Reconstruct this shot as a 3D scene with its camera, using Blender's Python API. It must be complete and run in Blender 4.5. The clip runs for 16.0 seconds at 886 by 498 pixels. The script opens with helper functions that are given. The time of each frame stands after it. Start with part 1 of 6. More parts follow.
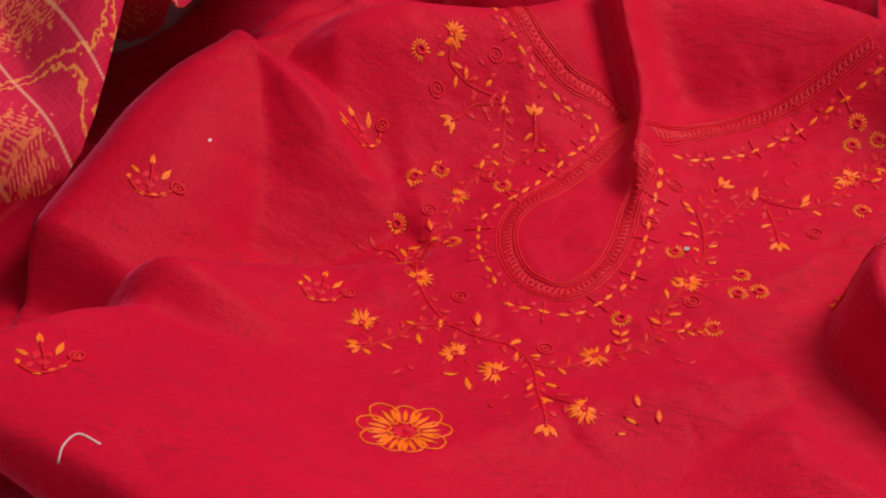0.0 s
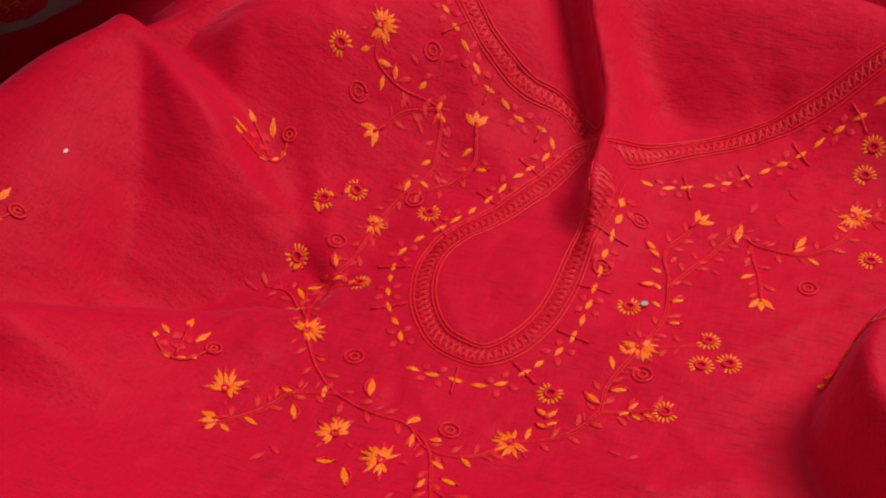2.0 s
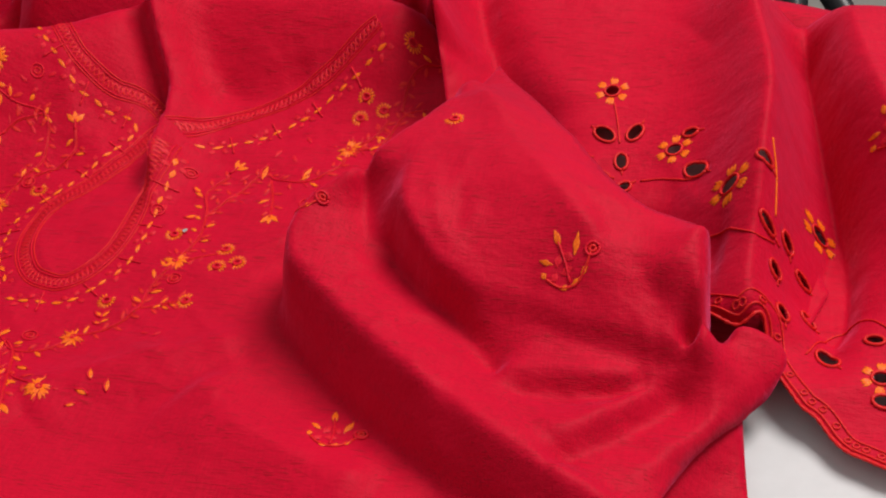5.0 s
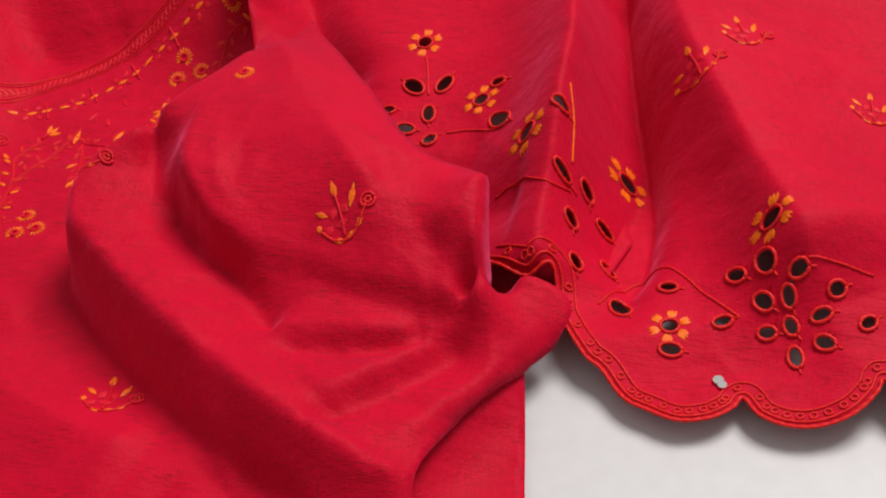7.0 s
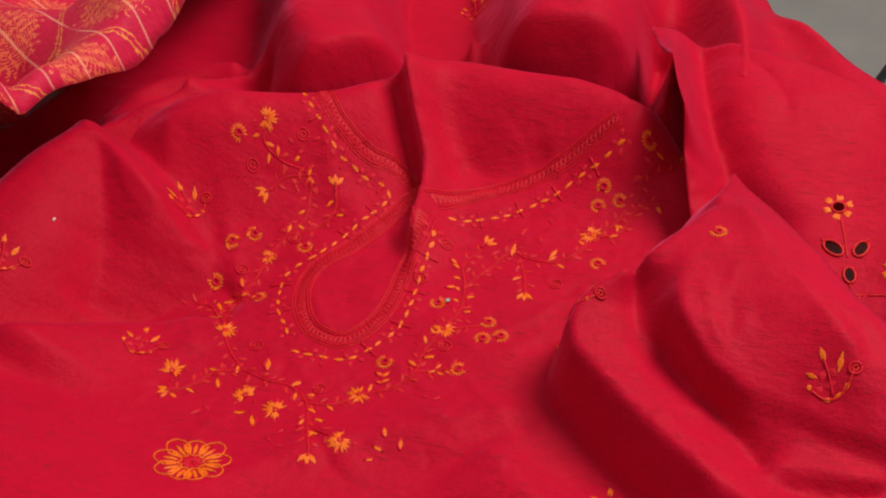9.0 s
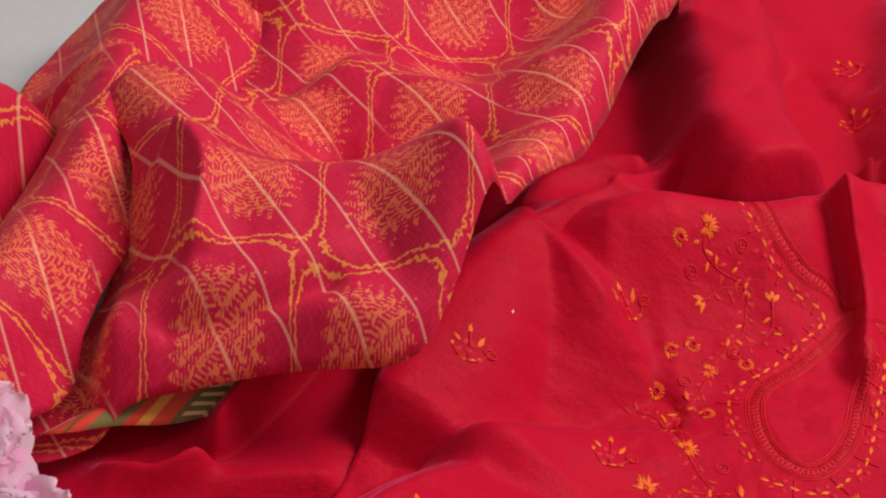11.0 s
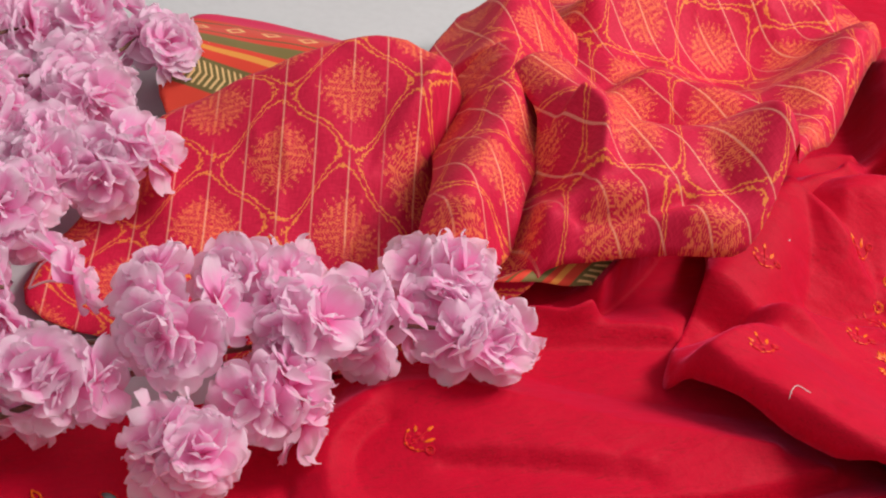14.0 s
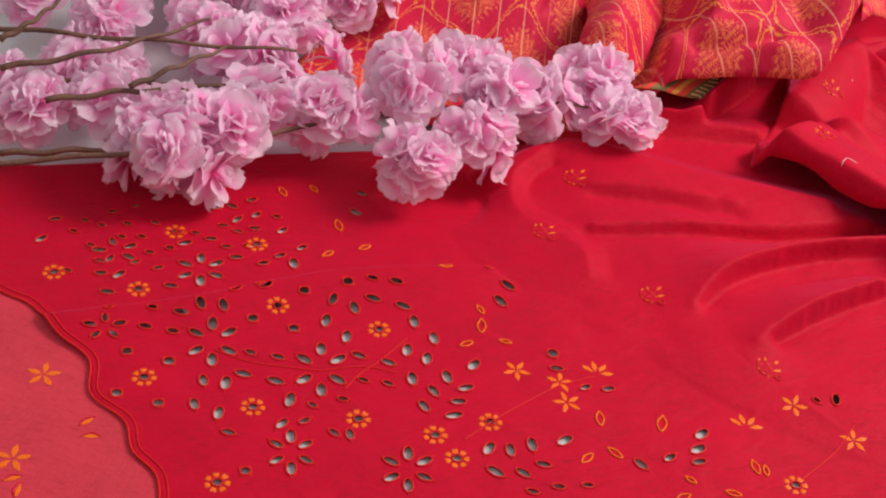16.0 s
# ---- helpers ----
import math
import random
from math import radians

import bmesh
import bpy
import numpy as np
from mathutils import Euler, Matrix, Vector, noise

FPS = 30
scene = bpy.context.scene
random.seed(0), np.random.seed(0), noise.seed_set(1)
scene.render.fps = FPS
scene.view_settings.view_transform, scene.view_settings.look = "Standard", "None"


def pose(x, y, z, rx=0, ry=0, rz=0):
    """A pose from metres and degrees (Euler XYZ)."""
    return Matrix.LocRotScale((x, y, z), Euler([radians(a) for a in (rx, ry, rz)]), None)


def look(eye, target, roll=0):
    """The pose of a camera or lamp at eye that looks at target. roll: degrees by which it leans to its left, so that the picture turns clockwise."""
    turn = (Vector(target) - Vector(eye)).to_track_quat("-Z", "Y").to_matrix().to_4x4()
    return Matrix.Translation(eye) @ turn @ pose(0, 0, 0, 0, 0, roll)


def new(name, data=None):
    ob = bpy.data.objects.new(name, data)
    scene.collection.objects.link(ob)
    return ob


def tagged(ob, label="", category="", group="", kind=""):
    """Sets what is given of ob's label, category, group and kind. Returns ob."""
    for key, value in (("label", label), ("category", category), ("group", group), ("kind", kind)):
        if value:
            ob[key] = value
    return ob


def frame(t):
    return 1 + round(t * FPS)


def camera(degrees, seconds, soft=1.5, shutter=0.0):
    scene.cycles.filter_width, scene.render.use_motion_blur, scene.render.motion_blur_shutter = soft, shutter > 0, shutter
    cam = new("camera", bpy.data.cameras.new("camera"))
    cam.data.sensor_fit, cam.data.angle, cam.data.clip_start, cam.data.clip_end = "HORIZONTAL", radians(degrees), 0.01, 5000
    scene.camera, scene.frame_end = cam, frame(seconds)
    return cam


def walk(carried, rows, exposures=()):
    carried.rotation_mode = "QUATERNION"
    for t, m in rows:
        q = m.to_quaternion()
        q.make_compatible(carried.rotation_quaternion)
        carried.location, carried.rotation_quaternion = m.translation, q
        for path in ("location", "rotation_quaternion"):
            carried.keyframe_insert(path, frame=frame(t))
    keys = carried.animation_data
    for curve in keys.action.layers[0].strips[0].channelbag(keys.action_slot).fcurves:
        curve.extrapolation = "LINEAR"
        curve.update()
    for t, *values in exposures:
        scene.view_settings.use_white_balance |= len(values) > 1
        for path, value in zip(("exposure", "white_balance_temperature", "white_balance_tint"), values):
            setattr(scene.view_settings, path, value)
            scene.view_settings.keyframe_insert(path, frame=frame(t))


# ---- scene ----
cam = camera(36.7, 16.0, soft=2.1)
PATH = [
    (0, (0.024, -0.04, 0.523), (-0.029, 1.436, -0.825), -1.1),
    (0.5, (0.04, 0.003, 0.498), (-0.04, 1.462, -0.867), -1.1),
    (1, (0.06, 0.04, 0.478), (-0.057, 1.486, -0.899), -1.6),
    (1.5, (0.079, 0.072, 0.461), (-0.066, 1.51, -0.921), -1.9),
    (2, (0.098, 0.095, 0.454), (-0.063, 1.526, -0.934), -2.3),
    (2.5, (0.122, 0.1, 0.462), (-0.048, 1.521, -0.936), -3.1),
    (3, (0.146, 0.081, 0.481), (-0.004, 1.503, -0.918), -3.3),
    (3.5, (0.182, 0.039, 0.501), (0.053, 1.481, -0.879), -4.0),
    (4, (0.228, -0.015, 0.524), (0.12, 1.444, -0.839), -5.0),
    (4.5, (0.28, -0.069, 0.543), (0.187, 1.402, -0.809), -6.5),
    (5, (0.336, -0.099, 0.543), (0.24, 1.373, -0.807), -8.4),
    (5.2, (0.354, -0.106, 0.538), (0.266, 1.368, -0.812), -8.8),
    (7.3, (0.443, -0.098, 0.501), (0.344, 1.357, -0.868), -10.1),
    (7.5, (0.442, -0.108, 0.522), (0.318, 1.341, -0.851), -10.5),
    (8, (0.388, -0.14, 0.612), (0.279, 1.277, -0.795), -8.3),
    (8.5, (0.296, -0.152, 0.678), (0.195, 1.262, -0.733), -6.3),
    (9, (0.165, -0.118, 0.67), (0.106, 1.328, -0.711), -2.6),
    (9.5, (0.086, -0.046, 0.681), (-0.012, 1.354, -0.744), -1.0),
    (10, (-0.009, -0.032, 0.664), (-0.075, 1.4, -0.731), 1.8),
    (10.2, (-0.037, -0.03, 0.665), (-0.104, 1.408, -0.723), 2.2),
    (12.3, (-0.347, -0.257, 0.752), (-0.337, 1.295, -0.51), 7.5),
    (12.5, (-0.366, -0.286, 0.762), (-0.369, 1.269, -0.496), 7.4),
    (13, (-0.413, -0.352, 0.766), (-0.42, 1.22, -0.47), 8.0),
    (13.5, (-0.456, -0.405, 0.784), (-0.437, 1.158, -0.464), 9.9),
    (14, (-0.426, -0.503, 0.812), (-0.471, 1.065, -0.429), 9.3),
    (14.5, (-0.39, -0.631, 0.846), (-0.496, 0.94, -0.387), 8.7),
    (15, (-0.372, -0.773, 0.876), (-0.52, 0.797, -0.354), 8.7),
    (15.5, (-0.378, -0.92, 0.9), (-0.551, 0.643, -0.336), 9.3),
    (16, (-0.431, -1.029, 0.878), (-0.61, 0.538, -0.352), 9.8),
]
walk(cam, [(t, look(eye, target, roll)) for t, eye, target, roll in PATH],
     exposures=((0.0, -0.15), (5.2, -0.12), (7.5, -0.16), (10.0, -0.25), (12.3, 0.0), (16.0, 0.31)))

# ---- light ----
world = bpy.data.worlds.new("room_air")
scene.world = world
world.use_nodes = True
world.node_tree.nodes["Background"].inputs[0].default_value = (1.0, 0.97, 0.94, 1)
world.node_tree.nodes["Background"].inputs[1].default_value = 0.45


def area_light(name, eye, target, sx, sy, watts, colour):
    d = bpy.data.lights.new(name, "AREA")
    d.shape, d.size, d.size_y, d.energy, d.color = "RECTANGLE", sx, sy, watts, colour
    ob = new(name, d)
    ob.matrix_world = look(eye, target)
    return ob


area_light("ceiling_panel_light", (1.4, 1.05, 2.1), (-0.1, 0.25, 0.0), 1.0, 1.0, 67, (1.0, 0.96, 0.92))

# ---- materials ----


class Mat:
    """A small helper for writing node materials as expressions."""

    def __init__(self, name):
        self.m = bpy.data.materials.new(name)
        self.m.use_nodes = True
        self.t = self.m.node_tree
        self.bsdf = self.t.nodes["Principled BSDF"]
        self.c = self.t.nodes.new("ShaderNodeTexCoord")

    def put(self, sock, v):
        if isinstance(v, bpy.types.NodeSocket):
            self.t.links.new(v, sock)
        elif isinstance(v, (tuple, list)) and len(v) == 3 and sock.type == "RGBA":
            sock.default_value = (*v, 1)
        else:
            sock.default_value = v

    def math(self, op, a, b=None, c=None, clamp=False):
        n = self.t.nodes.new("ShaderNodeMath")
        n.operation, n.use_clamp = op, clamp
        for i, v in enumerate((a, b, c)):
            if v is not None:
                self.put(n.inputs[i], v)
        return n.outputs[0]

    def uv(self):
        return self.c.outputs["UV"]

    def obj(self):
        return self.c.outputs["Object"]

    def scaled(self, vec, s, rot=0.0, loc=(0, 0, 0)):
        n = self.t.nodes.new("ShaderNodeMapping")
        self.put(n.inputs["Vector"], vec)
        n.inputs["Scale"].default_value = s
        n.inputs["Rotation"].default_value = (0, 0, radians(rot))
        n.inputs["Location"].default_value = loc
        return n.outputs[0]

    def xy(self, vec):
        n = self.t.nodes.new("ShaderNodeSeparateXYZ")
        self.put(n.inputs[0], vec)
        return n.outputs[0], n.outputs[1]

    def noise(self, vec, scale=1.0, detail=3.0, rough=0.55):
        n = self.t.nodes.new("ShaderNodeTexNoise")
        self.put(n.inputs["Vector"], vec)
        n.inputs["Scale"].default_value, n.inputs["Detail"].default_value, n.inputs["Roughness"].default_value = scale, detail, rough
        return n.outputs["Fac"]

    def step(self, v, a, b):
        n = self.t.nodes.new("ShaderNodeMapRange")
        n.interpolation_type = "SMOOTHSTEP"
        self.put(n.inputs["Value"], v)
        n.inputs["From Min"].default_value, n.inputs["From Max"].default_value = a, b
        return n.outputs["Result"]

    def mix(self, f, a, b):
        n = self.t.nodes.new("ShaderNodeMix")
        n.data_type = "RGBA"
        self.put(n.inputs["Factor"], f)
        self.put(n.inputs[6], a)
        self.put(n.inputs[7], b)
        return n.outputs[2]

    def bump(self, h, strength=0.3, dist=0.001):
        n = self.t.nodes.new("ShaderNodeBump")
        n.inputs["Strength"].default_value, n.inputs["Distance"].default_value = strength, dist
        self.put(n.inputs["Height"], h)
        self.put(self.bsdf.inputs["Normal"], n.outputs[0])

    def done(self, colour, rough=0.6, sheen=0.0, tint=(1, 1, 1), metal=0.0, spec=0.5):
        b = self.bsdf
        self.put(b.inputs["Base Color"], colour)
        self.put(b.inputs["Roughness"], rough)
        self.put(b.inputs["Metallic"], metal)
        b.inputs["Specular IOR Level"].default_value = spec
        b.inputs["Sheen Weight"].default_value = sheen
        b.inputs["Sheen Tint"].default_value = (*tint, 1)
        b.inputs["Sheen Roughness"].default_value = 0.4
        return self.m


def silk_material(name, base, dark, turn=0.0):
    """Slubbed silk-cotton: fine weave, short darker slub threads, slow blotches."""
    m = Mat(name)
    uv = m.scaled(m.obj(), (1, 1, 1), turn)
    slub = m.step(m.noise(m.scaled(uv, (70, 1100, 1100)), 1.0, 2.0), 0.53, 0.7)
    patch = m.step(m.noise(m.scaled(uv, (22, 70, 70)), 1.0, 2.0), 0.36, 0.6)
    slub = m.math("MULTIPLY", slub, patch)
    weft = m.noise(m.scaled(uv, (110, 1700, 1700)), 1.0, 1.0)
    warp = m.noise(m.scaled(uv, (1700, 110, 300)), 1.0, 1.0)
    weave = m.math("ADD", weft, warp)
    col = m.mix(m.step(weave, 0.75, 1.25), tuple(0.8 * v for v in base), base)
    col = m.mix(m.step(m.noise(uv, 9, 3), 0.3, 0.75), col, m.mix(0.5, col, tuple(min(1, 1.12 * v) for v in base)))
    col = m.mix(m.math("MULTIPLY", slub, 0.8), col, dark)
    pucker = m.noise(m.scaled(uv, (42, 75, 40)), 1.0, 4.0, 0.6)
    rumple = m.noise(m.scaled(uv, (9, 15, 9)), 1.0, 2.0)
    h = m.math("ADD", m.math("MULTIPLY", weave, 0.1), m.math("MULTIPLY", slub, 0.12))
    h = m.math("ADD", h, m.math("ADD", m.math("MULTIPLY", pucker, 1.5), m.math("MULTIPLY", rumple, 4.5)))
    m.bump(h, 0.5, 0.0022)
    return m.done(col, 0.6, 0.5, (1.0, 0.12, 0.3), spec=0.1)


def plain_material(name, base, vary=0.12, scale=200, rough=0.6, sheen=0.0, tint=(1, 1, 1), bump=0.0, spec=0.4, metal=0.0):
    m = Mat(name)
    n = m.noise(m.obj(), scale, 3)
    n2 = m.noise(m.obj(), scale * 0.08, 2)
    f = m.math("MULTIPLY", m.math("ADD", n, n2), 0.5)
    col = m.mix(m.step(f, 0.35, 0.65), tuple(v * (1 - vary) for v in base), tuple(min(1, v * (1 + vary)) for v in base))
    if bump:
        m.bump(n, bump, 0.0008)
    return m.done(col, rough, sheen, tint, metal, spec)


RED = (0.56, 0.0012, 0.024)
silk = silk_material("red_slub_silk", RED, (0.32, 0.004, 0.012), 14)
silk_skirt = silk_material("red_slub_silk_bias", RED, (0.32, 0.004, 0.012), -25)
white_top = plain_material("white_board", (0.57, 0.56, 0.575), 0.03, 90, 0.45)


def print_material():
    """Printed scarf cotton: ogee trellis, snowflake medallions, metallic stripes; u runs across the stripes."""
    m = Mat("printed_red_cotton")
    u, v = m.xy(m.uv())
    wob = m.noise(m.scaled(m.uv(), (260, 260, 1)), 1.0, 2.0)
    tau = 2 * math.pi
    vb = m.math("ADD", v, m.math("MULTIPLY", m.math("SINE", m.math("MULTIPLY", u, tau / 0.065)), 0.0055))
    f = m.math("ADD", m.math("COSINE", m.math("MULTIPLY", u, tau / 0.13)), m.math("COSINE", m.math("MULTIPLY", vb, tau / 0.125)))
    f = m.math("ADD", f, m.math("MULTIPLY", m.math("SUBTRACT", wob, 0.5), 0.34))
    line = m.math("ABSOLUTE", m.math("SUBTRACT", m.math("ABSOLUTE", f), 0.11))
    vine = m.math("SUBTRACT", 1.0, m.step(line, 0.02, 0.045))

    ragged = m.noise(m.scaled(m.uv(), (190, 190, 1)), 1.0, 3.0)
    lace = m.step(m.noise(m.scaled(m.uv(), (420, 420, 1)), 1.0, 2.0), 0.4, 0.5)

    def cell(shift):
        lu = m.math("SUBTRACT", m.math("FRACT", m.math("ADD", m.math("DIVIDE", u, 0.13), shift)), 0.5)
        lv = m.math("SUBTRACT", m.math("FRACT", m.math("ADD", m.math("DIVIDE", v, 0.125), shift)), 0.5)
        lu, lv = m.math("MULTIPLY", lu, 0.13), m.math("MULTIPLY", lv, 0.125)
        a, b = m.math("ABSOLUTE", lu), m.math("ABSOLUTE", lv)
        far, near = m.math("MAXIMUM", a, b), m.math("MINIMUM", a, b)
        barb = m.math("MULTIPLY", m.math("COSINE", m.math("MULTIPLY", m.math("SUBTRACT", far, near), 640.0)), 0.0045)
        edge = m.math("ADD", m.math("MAXIMUM", m.math("SUBTRACT", far, 0.031), m.math("SUBTRACT", m.math("ADD", far, m.math("MULTIPLY", near, 0.9)), 0.037)), barb)
        dent = m.math("SUBTRACT", 0.004, m.math("ABSOLUTE", m.math("SUBTRACT", near, 0.0085)))
        edge = m.math("ADD", edge, m.math("MULTIPLY", m.math("MAXIMUM", dent, 0.0), m.step(far, 0.015, 0.024)))
        edge = m.math("ADD", edge, m.math("MULTIPLY", m.math("SUBTRACT", ragged, 0.45), 0.03))
        mask = m.math("SUBTRACT", 1.0, m.step(edge, -0.0005, 0.0009))
        twig = m.math("COSINE", m.math("MULTIPLY", m.math("ADD", far, m.math("MULTIPLY", near, 0.7)), 2300.0))
        stem = m.math("COSINE", m.math("MULTIPLY", near, 900.0))
        ink = m.step(m.math("MAXIMUM", twig, stem), -0.1, 0.5)
        return m.math("MULTIPLY", mask, m.math("MULTIPLY", ink, lace))

    flake = m.math("MAXIMUM", cell(0.5), cell(0.0))
    s = m.math("ABSOLUTE", m.math("SUBTRACT", m.math("FRACT", m.math("ADD", m.math("DIVIDE", u, 0.0325), 0.5)), 0.5))
    stripe = m.math("SUBTRACT", 1.0, m.step(s, 0.018, 0.032))
    dots = m.step(m.math("SINE", m.math("MULTIPLY", v, 5200.0)), -0.6, 0.1)
    worn = m.step(m.noise(m.scaled(m.uv(), (14, 9, 1)), 1.0, 2.0), 0.36, 0.5)
    stripe = m.math("MULTIPLY", m.math("MULTIPLY", stripe, worn), m.math("ADD", m.math("MULTIPLY", dots, 0.5), 0.5))
    weave = m.math("ADD", m.noise(m.scaled(m.uv(), (90, 1300, 1)), 1.0, 1.0), m.noise(m.scaled(m.uv(), (1300, 90, 1)), 1.0, 1.0))
    col = m.mix(m.step(weave, 0.8, 1.2), (0.54, 0.008, 0.045), (0.66, 0.016, 0.065))
    col = m.mix(m.math("MULTIPLY", flake, 0.8), col, (0.85, 0.2, 0.075))
    col = m.mix(m.math("MULTIPLY", vine, 0.9), col, (0.85, 0.27, 0.06))
    col = m.mix(m.math("MULTIPLY", stripe, 0.6), col, (0.9, 0.5, 0.33))
    m.bump(weave, 0.2, 0.0005)
    return m.done(col, 0.6, 0.1, (1.0, 0.5, 0.4), spec=0.15)


def border_material():
    """Woven scarf border: orange bands, olive chevron stripes and a pink edge, running along v."""
    m = Mat("orange_olive_border")
    u, v = m.xy(m.uv())
    col = m.mix(m.step(u, 0.0, 0.001), (0.66, 0.02, 0.09), (0.68, 0.06, 0.035))
    for a, b, c in ((0.006, 0.008, (0.14, 0.1, 0.03)), (0.034, 0.036, (0.14, 0.1, 0.03)), (0.042, 0.052, (0.2, 0.15, 0.05)), (0.056, 0.06, (0.75, 0.3, 0.06)), (0.066, 0.082, (0.17, 0.13, 0.045))):
        band = m.math("MULTIPLY", m.step(u, a - 0.0004, a + 0.0004), m.math("SUBTRACT", 1.0, m.step(u, b - 0.0004, b + 0.0004)))
        col = m.mix(band, col, c)
    tooth = m.math("ABSOLUTE", m.math("SUBTRACT", m.math("FRACT", m.math("MULTIPLY", m.math("ADD", v, m.math("ABSOLUTE", m.math("SUBTRACT", u, 0.074))), 150.0)), 0.5))
    chev = m.math("MULTIPLY", m.math("MULTIPLY", m.step(u, 0.0675, 0.0685), m.math("SUBTRACT", 1.0, m.step(u, 0.0795, 0.0805))), m.step(tooth, 0.27, 0.33))
    col = m.mix(chev, col, (0.75, 0.5, 0.22))
    gem = m.math("ADD", m.math("ABSOLUTE", m.math("SUBTRACT", m.math("FRACT", m.math("MULTIPLY", v, 24.0)), 0.5)), m.math("ABSOLUTE", m.math("MULTIPLY", m.math("SUBTRACT", u, 0.021), 36.0)))
    ring = m.math("SUBTRACT", 1.0, m.step(m.math("ABSOLUTE", m.math("SUBTRACT", gem, 0.24)), 0.05, 0.08))
    col = m.mix(ring, col, (0.9, 0.5, 0.2))
    m.bump(m.noise(m.scaled(m.uv(), (900, 900, 1)), 1.0, 2.0), 0.3, 0.0005)
    return m.done(col, 0.6, 0.1, spec=0.15)


print_mat = print_material()
border_mat = border_material()


def thread_material(name, base, dark, rough=0.38):
    m = Mat(name)
    strand = m.noise(m.scaled(m.obj(), (1100, 1100, 1100)), 1.0, 2.0)
    col = m.mix(m.step(strand, 0.35, 0.65), dark, base)
    m.bump(strand, 0.5, 0.0004)
    return m.done(col, rough, 0.0, base, spec=0.2)


def petal_material():
    m = Mat("silk_petal_pink")
    u, v = m.xy(m.uv())
    vein = m.noise(m.scaled(m.uv(), (26, 2.5, 1)), 1.0, 2.0)
    blot = m.noise(m.obj(), 30, 3)
    f = m.math("ADD", m.math("MULTIPLY", v, 0.9), m.math("MULTIPLY", m.math("SUBTRACT", blot, 0.5), 0.9))
    f = m.math("ADD", f, m.math("MULTIPLY", m.math("SUBTRACT", vein, 0.5), 0.3))
    col = m.mix(m.step(f, -0.15, 0.4), (0.95, 0.15, 0.52), (1.0, 0.5, 0.77))
    col = m.mix(m.step(f, 0.35, 0.85), col, (1.0, 0.8, 0.92))
    m.bump(vein, 0.15, 0.001)
    thin = m.t.nodes.new("ShaderNodeBsdfTranslucent")
    m.put(thin.inputs[0], col)
    mixed = m.t.nodes.new("ShaderNodeMixShader")
    mixed.inputs[0].default_value = 0.5
    done = m.done(col, 0.8, 0.1, (1, 0.85, 0.9), spec=0.08)
    m.t.links.new(m.bsdf.outputs[0], mixed.inputs[1])
    m.t.links.new(thin.outputs[0], mixed.inputs[2])
    m.t.links.new(mixed.outputs[0], m.t.nodes["Material Output"].inputs[0])
    return done


pink_petal = petal_material()
gold_thread = thread_material("gold_orange_thread", (0.95, 0.2, 0.01), (0.8, 0.1, 0.006))
red_thread = thread_material("deep_red_thread", (0.74, 0.006, 0.028), (0.56, 0.003, 0.016), 0.5)
rim_thread = thread_material("bright_red_thread", (0.76, 0.02, 0.02), (0.58, 0.008, 0.012), 0.45)
white_thread = plain_material("white_thread", (0.75, 0.5, 0.52), 0.05, 800, 0.6)
sequin_mat = plain_material("sequin", (0.85, 0.85, 0.82), 0.02, 400, 0.15, metal=0.9)
twig_mat = plain_material("brown_twig", (0.16, 0.075, 0.05), 0.35, 300, 0.7, bump=0.5)
stalk_mat = plain_material("pale_stalk", (0.75, 0.6, 0.55), 0.15, 300, 0.5)
black_mat = plain_material("black_metal", (0.012, 0.012, 0.014), 0.3, 200, 0.35)
floor_mat = plain_material("grey_floor", (0.3, 0.28, 0.26), 0.08, 12, 0.5)
wall_mat = plain_material("painted_wall", (0.6, 0.58, 0.55), 0.04, 8, 0.8)
sheer = silk_material("sheer_red_lining", (0.64, 0.045, 0.07), (0.45, 0.02, 0.03))

# ---- cloth sheets ----


def curve_points(pts, n=14):
    """A smooth curve through points (any number of columns)."""
    p = np.array(pts, float)
    p = np.vstack([2 * p[0] - p[1], p, 2 * p[-1] - p[-2]])
    out = []
    for i in range(1, len(p) - 2):
        for s in np.linspace(0, 1, n, endpoint=False):
            a, b, c, d = p[i - 1:i + 3]
            out.append(0.5 * (2 * b + (c - a) * s + (2 * a - 5 * b + 4 * c - d) * s * s + (3 * b - a - 3 * c + d) * s ** 3))
    out.append(p[-2])
    return np.array(out)


def nearest(q, line):
    """For points q: distance to the line, which side (left +), and how far along (in segments)."""
    best = np.full(len(q), 9.0)
    side, along = np.zeros(len(q)), np.zeros(len(q))
    way = np.zeros((len(q), 2))
    for i in range(len(line) - 1):
        a, d = line[i, :2], line[i + 1, :2] - line[i, :2]
        s = np.clip(((q - a) @ d) / max(d @ d, 1e-12), 0, 1)
        off = q - a - s[:, None] * d
        r = np.hypot(off[:, 0], off[:, 1])
        m = r < best
        best[m], along[m] = r[m], i + s[m]
        side[m] = (d[0] * off[m, 1] - d[1] * off[m, 0]) / np.maximum(np.hypot(*d) * r[m], 1e-9)
        way[m] = np.array([-d[1], d[0]]) / max(np.hypot(*d), 1e-9)
    return best, side, along, way


